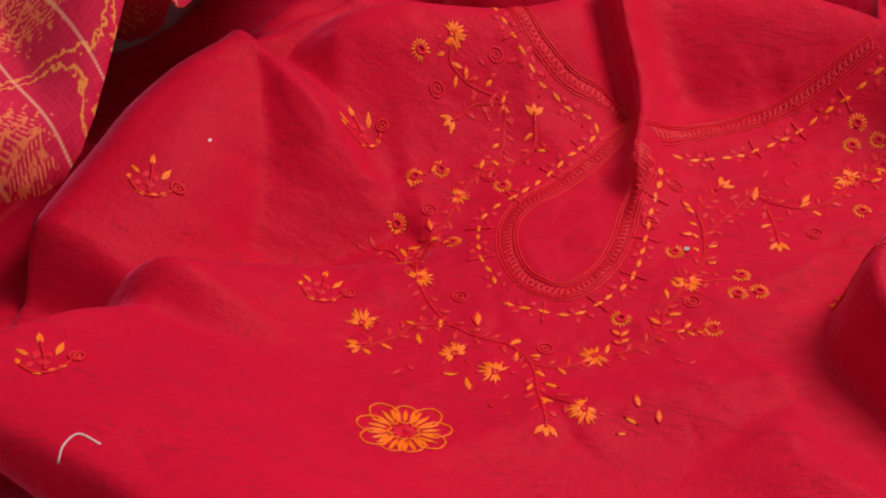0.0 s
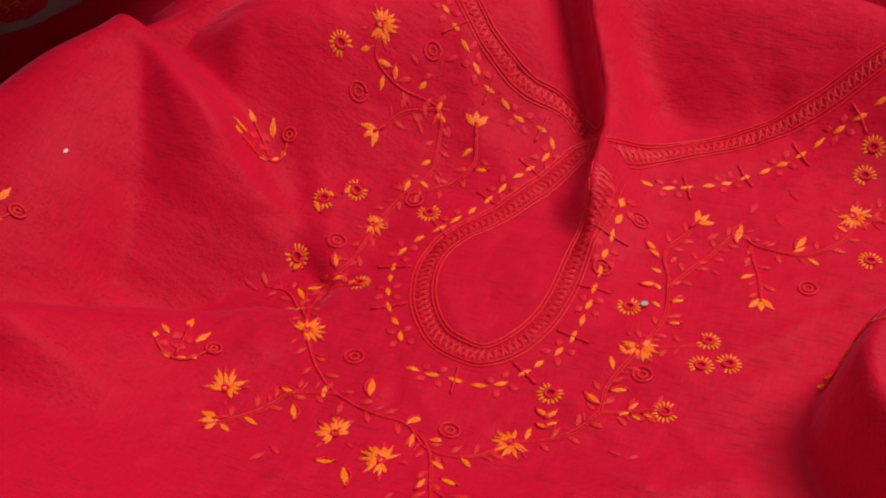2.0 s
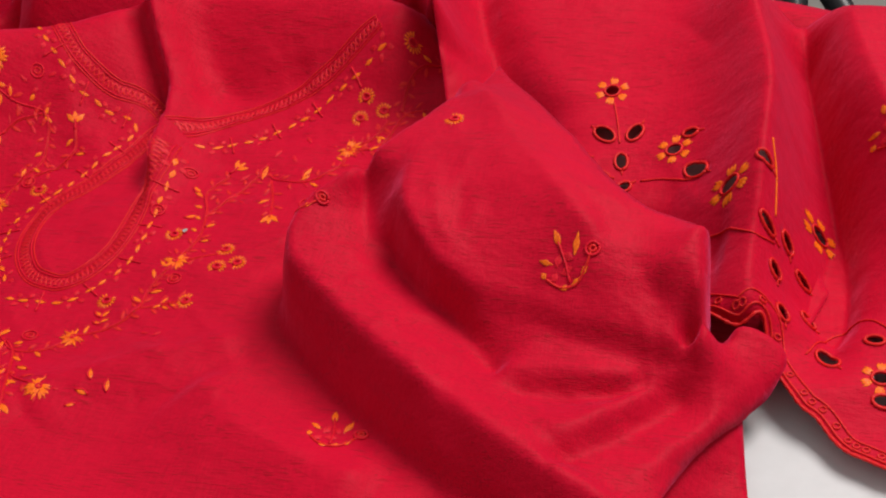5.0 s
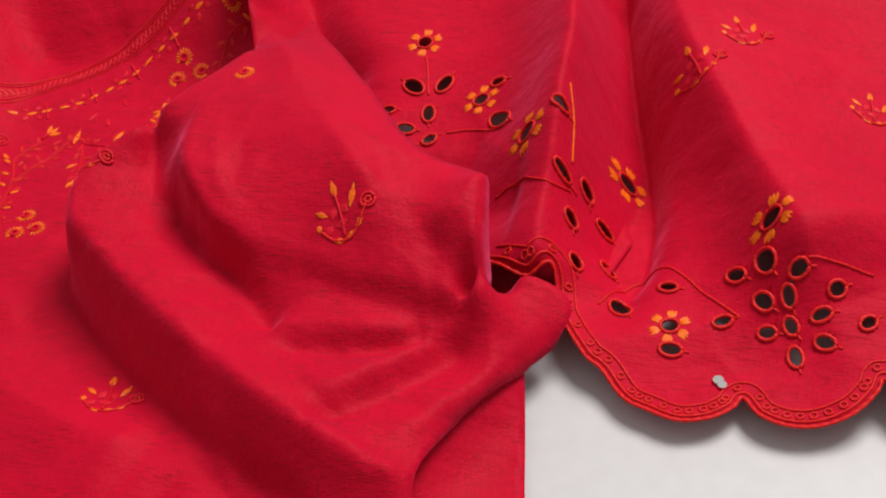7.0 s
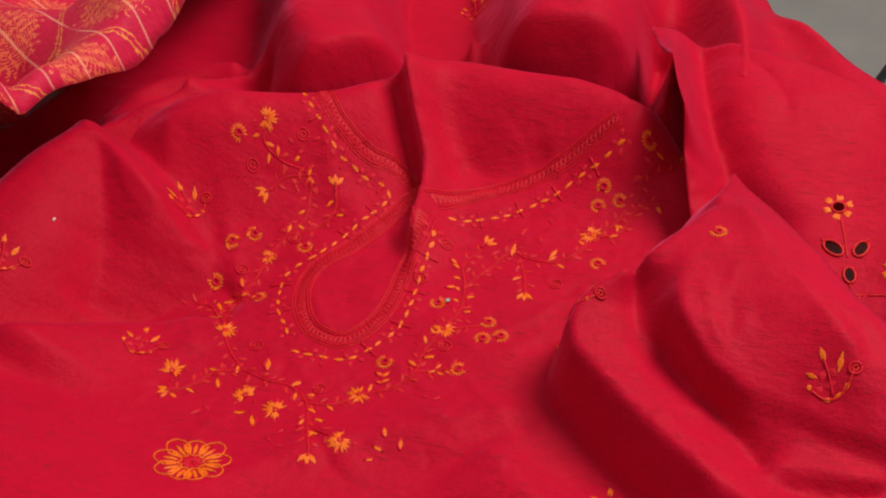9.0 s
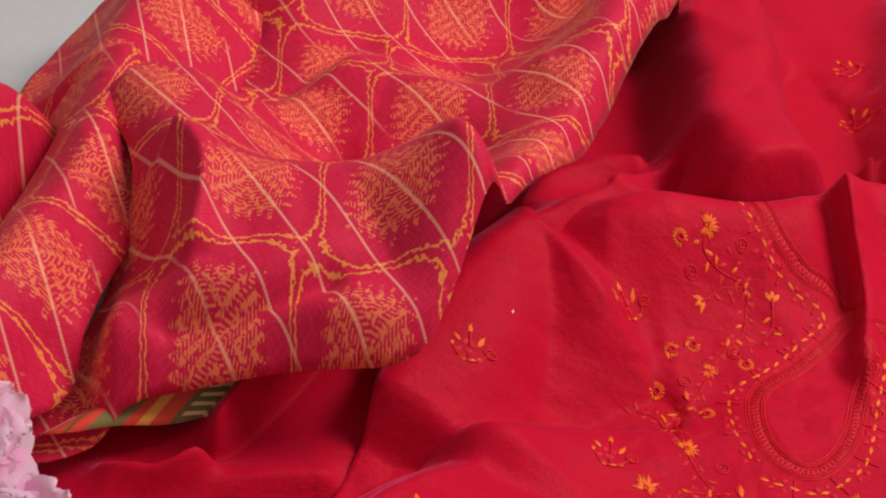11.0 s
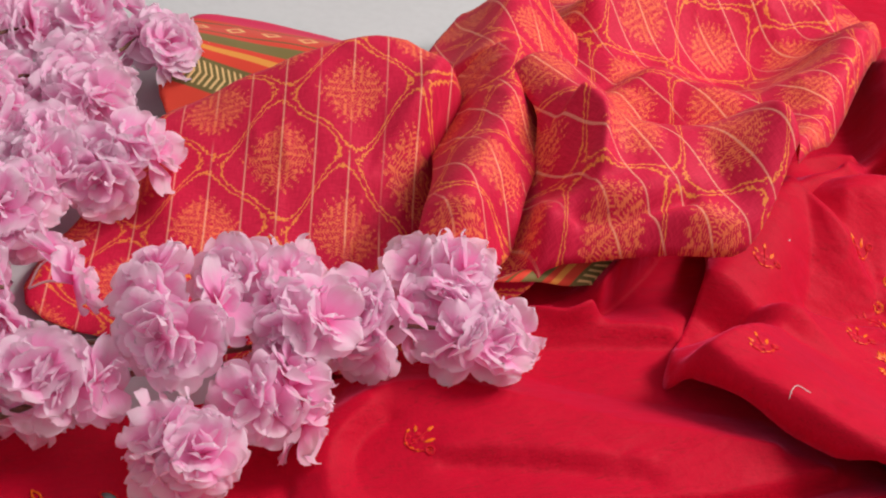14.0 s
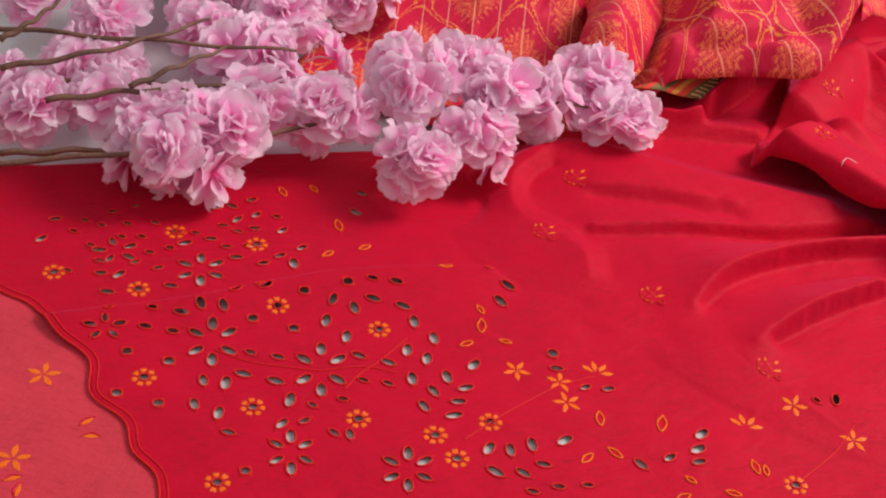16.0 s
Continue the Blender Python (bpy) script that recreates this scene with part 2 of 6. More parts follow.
class Sheet:
    """A cloth over the plan: u and v are metres along x and y before it is draped; ridges raise it, lean tips their crest sideways."""

    def __init__(self, box, outline, base=0.004, ridges=(), cell=0.003, wrinkle=0.0015, seed=0, slope=None, soft=False, folds=None, creases=()):
        self.box, self.outline, self.base, self.ridges, self.cell = box, outline, base, ridges, cell
        self.wrinkle, self.seed, self.slope, self.folds, self.creases = wrinkle, seed, slope, folds, creases
        if soft:
            self.outline = [tuple(p) for p in curve_points(list(outline[-1:]) + list(outline) + list(outline[:2]), 6)[6:-6]]

    def membrane(self):
        """Cloth pulled taut between crest and valley lines (x, y, height), its creases a little rounded."""
        if not hasattr(self, "taut"):
            guide, area, lines = self.folds
            nx, ny = int((area[1] - area[0]) / 0.0025) + 2, int((area[3] - area[2]) / 0.0025) + 2
            high, held, known = np.full((nx, ny), 0.02), np.zeros((nx, ny), bool), np.zeros((nx, ny))
            for pts in lines + (guide,):
                p = curve_points(pts, 60)
                i = np.round((p[:, :2] - [area[0], area[2]]) / 0.0025).astype(int)
                ok = (i >= 0).all(1) & (i < [nx, ny]).all(1)
                held[i[ok, 0], i[ok, 1]] = True
                known[i[ok, 0], i[ok, 1]] = p[ok, 2]
            for _ in range(2600):
                e = np.pad(high, 1, mode="edge")
                avg = 0.25 * (e[:-2, 1:-1] + e[2:, 1:-1] + e[1:-1, :-2] + e[1:-1, 2:])
                high = avg
                high[held] = known[held]
            for _ in range(3):
                e = np.pad(high, 1, mode="edge")
                high = 0.4 * high + 0.15 * (e[:-2, 1:-1] + e[2:, 1:-1] + e[1:-1, :-2] + e[1:-1, 2:])
            self.taut = (guide, area, high)
        return self.taut

    def place(self, q):
        """Points of the plan, draped."""
        q = np.asarray(q, float).reshape(-1, 2)
        z = np.full(len(q), self.base)
        if self.slope:
            z = z + self.slope(q[:, 0], q[:, 1])
        move = np.zeros((len(q), 2))
        for r in self.ridges:
            pts, h, wl, wr = r[:4]
            p = r[4] if len(r) > 4 else 2.0
            lean = r[5] if len(r) > 5 else 0.0
            ends = r[6] if len(r) > 6 else 0.12
            line = curve_points([(a[0], a[1], a[2] if len(a) > 2 else 1.0) for a in pts], 10)
            d, side, along, way = nearest(q, line)
            w = wr + (wl - wr) * (0.5 + 0.5 * np.sin(0.5 * math.pi * np.clip(side, -1, 1)))
            size = np.interp(along, np.arange(len(line)), line[:, 2])
            t = along / (len(line) - 1)
            fade = np.clip(np.minimum(t, 1 - t) / ends, 0, 1) if ends > 0 else 1.0
            fade = 0.35 + 0.65 * fade * fade * (3 - 2 * fade) if ends > 0 else 1.0
            f = np.exp(-(d / w) ** p) * size * fade
            z = z + h * f
            if lean:
                move += way * (lean * f * f)[:, None]
        if self.folds:
            guide, area, high = self.membrane()
            d, side, _, _ = nearest(q, curve_points(guide, 10))
            m = np.clip(d * np.sign(side) / 0.012, 0, 1)
            m = m * m * (3 - 2 * m)
            g = np.clip((q - [area[0], area[2]]) / 0.0025, 0, np.array(high.shape) - 1.001)
            i = g.astype(int)
            f = g - i
            taut = sum(high[i[:, 0] + a, i[:, 1] + b] * np.where(a, f[:, 0], 1 - f[:, 0]) * np.where(b, f[:, 1], 1 - f[:, 1]) for a in (0, 1) for b in (0, 1))
            z = z * (1 - m) + m * taut
        for k, (count, rise, width, reach, angle, spread, area) in enumerate(self.creases):
            r = random.Random(100 * self.seed + k)
            for _ in range(count):
                cx, cy = r.uniform(area[0], area[1]), r.uniform(area[2], area[3])
                a = radians(angle + r.gauss(0, spread))
                half, wide, h, bend = reach * r.uniform(0.5, 1.4), width * r.uniform(0.6, 1.5), rise * r.choice((1, 1, -1)) * r.uniform(0.4, 1.3), r.uniform(-6, 6)
                i = np.flatnonzero((abs(q[:, 0] - cx) < half) & (abs(q[:, 1] - cy) < half))
                rel = q[i] - [cx, cy]
                along = rel @ [math.cos(a), math.sin(a)]
                d = rel @ [-math.sin(a), math.cos(a)] + bend * along * along
                fade = np.clip(1 - (along / half) ** 2, 0, 1) ** 2 * np.clip(1 - (d / half) ** 2, 0, 1)
                z[i] += h * fade * np.exp(-np.sqrt(d * d + 0.04 * wide * wide) / wide)
        if self.wrinkle:
            x, y = q[:, 0], q[:, 1]
            s = self.seed
            z = z + self.wrinkle * (np.sin(31 * x + 17 * y + s + 2 * np.sin(11 * y + s)) + 0.7 * np.sin(-23 * x + 47 * y + 2 * s + 2 * np.sin(19 * x)) + 0.4 * np.sin(83 * x + 61 * y + 3 * np.sin(13 * y - s)))
        z = np.maximum(z, 0.0018)
        return np.column_stack([q + move, z])

    def grid(self, holes=()):
        """Plan points, faces and the draped places, cut to the outline and round the holes (x, y, half length, half width, turn)."""
        x0, x1, y0, y1 = self.box
        nx, ny = int(round((x1 - x0) / self.cell)) + 1, int(round((y1 - y0) / self.cell)) + 1
        gx, gy = np.meshgrid(np.linspace(x0, x1, nx), np.linspace(y0, y1, ny), indexing="ij")
        q = np.column_stack([gx.ravel(), gy.ravel()])
        ring = np.array(self.outline, float)
        ring = np.vstack([ring, ring[:1]])
        inside = np.zeros(len(q), bool)
        for (ax, ay), (bx, by) in zip(ring[:-1], ring[1:]):
            if ay != by:
                m = (ay > q[:, 1]) != (by > q[:, 1])
                inside ^= m & (q[:, 0] < (bx - ax) * (q[:, 1] - ay) / (by - ay) + ax)
        idx = np.arange(nx * ny).reshape(nx, ny)
        f = np.column_stack([idx[:-1, :-1].ravel(), idx[1:, :-1].ravel(), idx[1:, 1:].ravel(), idx[:-1, 1:].ravel()])
        centre = q[f].mean(1)
        ok = inside[f].sum(1) >= 3
        for hx, hy, ha, hb, turn in holes:
            c, s = math.cos(radians(turn)), math.sin(radians(turn))
            m = np.flatnonzero((abs(centre[:, 0] - hx) < ha) & (abs(centre[:, 1] - hy) < ha))
            rel = centre[m] - [hx, hy]
            ok[m[np.hypot((rel @ [c, s]) / ha, (rel @ [-s, c]) / hb) < 1.0]] = False
        f = f[ok]
        edges = np.sort(np.vstack([f[:, [0, 1]], f[:, [1, 2]], f[:, [2, 3]], f[:, [3, 0]]]), axis=1)
        key, count = np.unique(edges[:, 0] * (nx * ny) + edges[:, 1], return_counts=True)
        rim = np.unique(np.concatenate([key[count == 1] // (nx * ny), key[count == 1] % (nx * ny)]))
        for hx, hy, ha, hb, turn in holes:
            m = rim[(abs(q[rim, 0] - hx) < ha + 2 * self.cell) & (abs(q[rim, 1] - hy) < ha + 2 * self.cell)]
            c, s = math.cos(radians(turn)), math.sin(radians(turn))
            lx, ly = (q[m] - [hx, hy]) @ [c, s], (q[m] - [hx, hy]) @ [-s, c]
            r = np.maximum(np.hypot(lx / ha, ly / hb), 1e-6)
            near = abs(r - 1) * np.hypot(lx, ly) / r < 1.3 * self.cell
            q[m[near]] = np.column_stack([hx + c * lx / r - s * ly / r, hy + s * lx / r + c * ly / r])[near]
        seg = ring[1:] - ring[:-1]
        rel = q[rim][:, None, :] - ring[None, :-1]
        along = np.clip((rel * seg).sum(2) / np.maximum((seg * seg).sum(1), 1e-12), 0, 1)
        foot = ring[None, :-1] + along[:, :, None] * seg
        d = np.hypot(*np.moveaxis(foot - q[rim][:, None, :], 2, 0))
        best = d.argmin(1)
        near = d.min(1) < 1.5 * self.cell
        q[rim[near]] = foot[np.arange(len(rim)), best][near]
        used = np.unique(f)
        back = np.zeros(len(q), int)
        back[used] = np.arange(len(used))
        return q[used], back[f]

    def cache(self, step=0.003):
        x0, x1, y0, y1 = self.box
        nx, ny = int((x1 - x0) / step) + 2, int((y1 - y0) / step) + 2
        gx, gy = np.meshgrid(x0 + step * np.arange(nx), y0 + step * np.arange(ny), indexing="ij")
        self.p = self.place(np.column_stack([gx.ravel(), gy.ravel()])).reshape(nx, ny, 3)
        n = np.cross(np.gradient(self.p, axis=0), np.gradient(self.p, axis=1))
        self.n = n / np.linalg.norm(n, axis=2)[:, :, None]
        self.step = step

    def on(self, q, lift=0.0):
        """Points of the plan on the draped cloth, lifted along its normal."""
        if not hasattr(self, "p"):
            self.cache()
        q = np.asarray(q, float).reshape(-1, 2)
        g = np.clip((q - [self.box[0], self.box[2]]) / self.step, 0, np.array(self.p.shape[:2]) - 1.001)
        i = g.astype(int)
        f = g - i
        out = []
        for a in (self.p, self.n):
            out.append(a[i[:, 0], i[:, 1]] * ((1 - f[:, 0]) * (1 - f[:, 1]))[:, None] + a[i[:, 0] + 1, i[:, 1]] * (f[:, 0] * (1 - f[:, 1]))[:, None]
                       + a[i[:, 0], i[:, 1] + 1] * ((1 - f[:, 0]) * f[:, 1])[:, None] + a[i[:, 0] + 1, i[:, 1] + 1] * (f[:, 0] * f[:, 1])[:, None])
        return out[0] + out[1] * np.reshape(lift, (-1, 1))

    def mesh(self, name, material, holes=(), uv=None, thick=0.0007):
        q, f = self.grid(holes)
        co = self.place(q)
        me = bpy.data.meshes.new(name)
        me.vertices.add(len(co))
        me.vertices.foreach_set("co", co.ravel())
        me.loops.add(4 * len(f))
        me.loops.foreach_set("vertex_index", f.ravel())
        me.polygons.add(len(f))
        me.polygons.foreach_set("loop_start", np.arange(0, 4 * len(f), 4))
        me.update(calc_edges=True)
        layer = me.uv_layers.new(name="UVMap")
        w = q if uv is None else uv(q)
        layer.data.foreach_set("uv", w[f.ravel()].ravel())
        me.polygons.foreach_set("use_smooth", np.ones(len(f), bool))
        me.materials.append(material)
        ob = new(name, me)
        if thick:
            mod = ob.modifiers.new("thickness", "SOLIDIFY")
            mod.thickness, mod.offset = thick, -1
        return ob


# the kurta's front, with the neckline, the billows at its side and the gathered waves
front = Sheet(
    (-0.29, 0.49, 0.02, 0.76),
    [(-0.24, 0.385), (-0.226, 0.43), (-0.212, 0.48), (-0.207, 0.55), (-0.19, 0.615), (-0.13, 0.672), (-0.06, 0.69), (0.045, 0.695), (0.09, 0.71), (0.13, 0.73), (0.2, 0.715),
     (0.265, 0.69), (0.31, 0.655), (0.338, 0.61), (0.352, 0.57), (0.385, 0.48), (0.405, 0.43), (0.436, 0.408), (0.434, 0.37), (0.432, 0.35), (0.448, 0.366), (0.47, 0.354), (0.455, 0.334), (0.41, 0.295), (0.388, 0.255), (0.39, 0.2), (0.41, 0.15), (0.42, 0.02),
     (-0.02, 0.02), (-0.03, 0.15), (-0.06, 0.25), (-0.11, 0.275), (-0.17, 0.31), (-0.235, 0.355)],
    base=0.015, soft=True, seed=1.0, cell=0.0025, wrinkle=0.0008,
    ridges=(
        ([(-0.2, 0.45), (-0.172, 0.53), (-0.145, 0.595), (-0.09, 0.65)], 0.064, 0.045, 0.095, 2.4),
        ([(-0.235, 0.375), (-0.19, 0.335), (-0.13, 0.305), (-0.06, 0.245), (0.0, 0.12)], 0.068, 0.1, 0.03, 2.0),
        ([(-0.262, 0.38), (-0.24, 0.345), (-0.175, 0.295), (-0.115, 0.262), (-0.06, 0.235), (-0.03, 0.14), (-0.02, 0.02)], -0.05, 0.012, 0.03, 2.0, 0, 0),
        ([(-0.115, 0.66), (-0.104, 0.6), (-0.1, 0.55), (-0.108, 0.5)], -0.014, 0.02, 0.022, 1.5),
        ([(-0.065, 0.665), (-0.062, 0.61), (-0.068, 0.55)], 0.007, 0.02, 0.02, 1.5),
        ([(-0.25, 0.395), (-0.17, 0.458), (-0.104, 0.497), (-0.045, 0.518), (0.0, 0.53)], -0.034, 0.05, 0.014, 1.3),
        ([(-0.11, 0.67), (0.044, 0.685), (0.133, 0.72), (0.199, 0.705), (0.261, 0.682), (0.31, 0.63)], 0.05, 0.03, 0.05, 1.9),
        ([(0.112, 0.73), (0.122, 0.68), (0.13, 0.645), (0.129, 0.612), (0.117, 0.55)], 0.024, 0.013, 0.009, 1.4, -0.008),
        ([(0.1, 0.71), (0.108, 0.67), (0.122, 0.628)], -0.012, 0.012, 0.012, 1.6),
        ([(0.16, 0.39), (0.2, 0.34), (0.26, 0.3)], 0.012, 0.02, 0.03, 1.6),
        ([(-0.02, 0.34), (0.06, 0.39), (0.14, 0.41), (0.19, 0.42)], 0.006, 0.012, 0.025, 1.5),
        ([(-0.02, 0.57), (-0.035, 0.52), (-0.03, 0.46)], 0.004, 0.015, 0.02, 1.5),
        ([(0.05, 0.66), (0.06, 0.62), (0.085, 0.59)], 0.003, 0.008, 0.01, 1.5),
        ([(0.15, 0.66), (0.18, 0.64), (0.22, 0.65)], -0.006, 0.015, 0.015, 1.6),
    ),
    folds=([(0.345, 0.630, 0.060), (0.325, 0.590, 0.055), (0.292, 0.550, 0.040), (0.255, 0.510, 0.020), (0.216, 0.480, 0.014), (0.201, 0.435, 0.013), (0.219, 0.388, 0.014), (0.259, 0.333, 0.014), (0.299, 0.288, 0.014), (0.334, 0.255, 0.014), (0.360, 0.210, 0.014), (0.375, 0.020, 0.012)], (0.18, 0.49, 0.02, 0.64), (
        [(0.328, 0.551, 0.083), (0.296, 0.508, 0.089), (0.264, 0.484, 0.088), (0.227, 0.463, 0.076), (0.217, 0.433, 0.068), (0.240, 0.400, 0.063), (0.279, 0.349, 0.060), (0.318, 0.308, 0.055), (0.349, 0.282, 0.050), (0.380, 0.259, 0.044)],
        [(0.316, 0.534, 0.076), (0.276, 0.507, 0.072), (0.262, 0.483, 0.066), (0.263, 0.454, 0.056), (0.280, 0.424, 0.048), (0.305, 0.391, 0.042), (0.324, 0.352, 0.038)],
        [(0.331, 0.516, 0.090), (0.310, 0.498, 0.090), (0.289, 0.471, 0.090), (0.283, 0.441, 0.088), (0.292, 0.412, 0.078), (0.308, 0.395, 0.071), (0.333, 0.385, 0.067), (0.374, 0.365, 0.061), (0.424, 0.346, 0.056)],
        [(0.314, 0.381, 0.057), (0.337, 0.375, 0.056), (0.375, 0.356, 0.050), (0.417, 0.343, 0.044)],
        [(0.328, 0.350, 0.050), (0.385, 0.337, 0.050), (0.421, 0.345, 0.042)],
        [(0.332, 0.337, 0.041), (0.367, 0.333, 0.038), (0.405, 0.338, 0.033)],
        [(0.341, 0.303, 0.048), (0.385, 0.325, 0.046), (0.440, 0.368, 0.034)],
        [(0.348, 0.291, 0.040), (0.372, 0.305, 0.035), (0.415, 0.333, 0.027)],
        [(0.380, 0.259, 0.044), (0.371, 0.274, 0.040), (0.408, 0.300, 0.035), (0.468, 0.346, 0.026)],
        [(0.389, 0.259, 0.030), (0.412, 0.296, 0.022), (0.464, 0.341, 0.014)],
        [(0.333, 0.526, 0.092), (0.354, 0.461, 0.094), (0.377, 0.408, 0.092), (0.400, 0.383, 0.072), (0.419, 0.382, 0.082), (0.434, 0.399, 0.086)],
        [(0.432, 0.388, 0.082), (0.428, 0.359, 0.076), (0.425, 0.348, 0.057)],
        [(0.400, 0.383, 0.072), (0.408, 0.371, 0.064), (0.415, 0.360, 0.059)],
        [(0.400, 0.220, 0.012), (0.430, 0.270, 0.010), (0.478, 0.325, 0.006)],
    )),
    creases=((70, 0.002, 0.006, 0.04, -20, 40, (-0.25, 0.24, 0.1, 0.72)), (520, 0.0011, 0.0024, 0.011, 60, 60, (-0.06, 0.3, 0.37, 0.68)), (60, 0.0028, 0.006, 0.03, 115, 35, (0.26, 0.43, 0.25, 0.5))))
lower = Sheet((0.2, 0.54, 0.0, 0.48), [(0.2, 0.0), (0.43, 0.0), (0.436, 0.266), (0.446, 0.35), (0.478, 0.372), (0.51, 0.42), (0.5, 0.48), (0.2, 0.48)], base=0.005, seed=2.0, wrinkle=0.0012,
              ridges=(([(0.36, 0.25), (0.41, 0.31), (0.48, 0.375)], 0.024, 0.03, 0.016, 1.5),))
skirt = Sheet((-1.2, 0.1, -0.6, 0.63), [(-1.2, -0.13), (-1.1, -0.1), (-1.04, -0.13), (-1.0, -0.11), (-0.95, -0.14), (-0.91, -0.15), (-0.87, -0.18), (-0.83, -0.2), (-0.81, -0.24), (-0.77, -0.26), (-0.75, -0.29), (-0.72, -0.31), (-0.70, -0.35), (-0.66, -0.42), (-0.6, -0.6), (0.1, -0.6), (0.1, 0.04), (0.0, 0.2), (-0.05, 0.33), (-0.13, 0.44), (-0.2, 0.6), (-0.3, 0.62), (-0.4, 0.54), (-0.42, 0.43), (-0.41, 0.4), (-0.6, 0.27), (-0.8, 0.17), (-1.0, 0.06), (-1.2, 0.0)],
              base=0.0034, seed=3.0, cell=0.0022, wrinkle=0.0003, ridges=(
                  ([(-0.95, -0.2), (-0.792, -0.103), (-0.672, -0.013), (-0.574, 0.04), (-0.456, 0.085)], 0.007, 0.005, 0.04, 1.5),
                  ([(-0.235, 0.58, 1), (-0.228, 0.51, 1), (-0.2, 0.46, 1), (-0.15, 0.42, 1)], 0.045, 0.014, 0.012, 1.3, 0, 0.05),
              ), folds=([(-0.373, 0.487, 0.0120), (-0.525, 0.322, 0.0060), (-0.564, 0.233, 0.0050), (-0.537, 0.172, 0.0040), (-0.552, 0.102, 0.0040), (-0.463, 0.041, 0.0040), (-0.356, 0.006, 0.0040), (-0.250, -0.050, 0.0040), (-0.100, -0.085, 0.0040), (0.100, -0.090, 0.0040)], (-0.62, 0.1, -0.1, 0.64), (
                      [(-0.537, 0.214, 0.0200), (-0.486, 0.279, 0.0382), (-0.404, 0.303, 0.0399), (-0.286, 0.296, 0.0382), (-0.149, 0.292, 0.0456)],
                      [(-0.544, 0.249, 0.0080), (-0.490, 0.329, 0.0100), (-0.409, 0.354, 0.0120), (-0.287, 0.344, 0.0140), (-0.144, 0.347, 0.0160)],
                      [(-0.485, 0.267, 0.0382), (-0.509, 0.225, 0.0308), (-0.506, 0.187, 0.0232), (-0.482, 0.158, 0.0180), (-0.434, 0.153, 0.0160)],
                      [(-0.467, 0.263, 0.0232), (-0.489, 0.226, 0.0160), (-0.477, 0.189, 0.0140), (-0.438, 0.174, 0.0130)],
                      [(-0.410, 0.168, 0.0232), (-0.306, 0.210, 0.0274), (-0.197, 0.240, 0.0308), (-0.102, 0.290, 0.0350)],
                      [(-0.418, 0.158, 0.0110), (-0.303, 0.202, 0.0120), (-0.199, 0.230, 0.0130), (-0.093, 0.283, 0.0160)],
                      [(-0.419, 0.225, 0.0200), (-0.336, 0.238, 0.0217), (-0.252, 0.242, 0.0259)],
                      [(-0.422, 0.236, 0.0323), (-0.339, 0.252, 0.0350), (-0.255, 0.258, 0.0365)],
                      [(-0.456, 0.152, 0.0160), (-0.413, 0.122, 0.0200), (-0.400, 0.090, 0.0140)],
                      [(-0.388, 0.141, 0.0100), (-0.376, 0.100, 0.0080)],
                      [(-0.292, 0.078, 0.0200), (-0.258, 0.138, 0.0382), (-0.171, 0.205, 0.0456), (-0.038, 0.266, 0.0490)],
                      [(-0.278, 0.082, 0.0100), (-0.244, 0.140, 0.0140), (-0.161, 0.205, 0.0180), (-0.034, 0.262, 0.0232)],
                      [(-0.242, 0.122, 0.0130), (-0.091, 0.209, 0.0200), (-0.025, 0.236, 0.0232)],
                      [(-0.224, 0.042, 0.0232), (-0.168, 0.107, 0.0382), (-0.090, 0.177, 0.0415)],
                      [(-0.204, 0.054, 0.0080), (-0.148, 0.120, 0.0120), (-0.074, 0.183, 0.0160)],
                      [(-0.369, 0.423, 0.0382), (-0.323, 0.421, 0.0532), (-0.286, 0.478, 0.0713), (-0.250, 0.556, 0.0854)],
                      [(-0.372, 0.464, 0.0180), (-0.325, 0.476, 0.0200), (-0.286, 0.541, 0.0308), (-0.257, 0.601, 0.0382)],
                      [(-0.366, 0.425, 0.0140), (-0.314, 0.433, 0.0160), (-0.268, 0.502, 0.0200), (-0.230, 0.595, 0.0200)],
                      [(-0.355, 0.401, 0.0232), (-0.283, 0.424, 0.0308), (-0.234, 0.434, 0.0308)],
                      [(-0.352, 0.390, 0.0120), (-0.280, 0.409, 0.0130), (-0.218, 0.425, 0.0130)],
                      [(-0.550, 0.095, 0.0040), (-0.498, 0.059, 0.0040), (-0.415, 0.055, 0.0050), (-0.361, 0.037, 0.0050), (-0.310, 0.032, 0.0050)],
                      [(-0.100, 0.400, 0.0080), (-0.030, 0.300, 0.0060), (0.010, 0.180, 0.0050), (0.060, 0.050, 0.0040)],
                  )), creases=((36, 0.0016, 0.006, 0.04, 25, 30, (-0.5, 0.1, -0.1, 0.5)), (200, 0.0007, 0.004, 0.02, 20, 70, (-0.95, -0.2, -0.45, 0.15))))
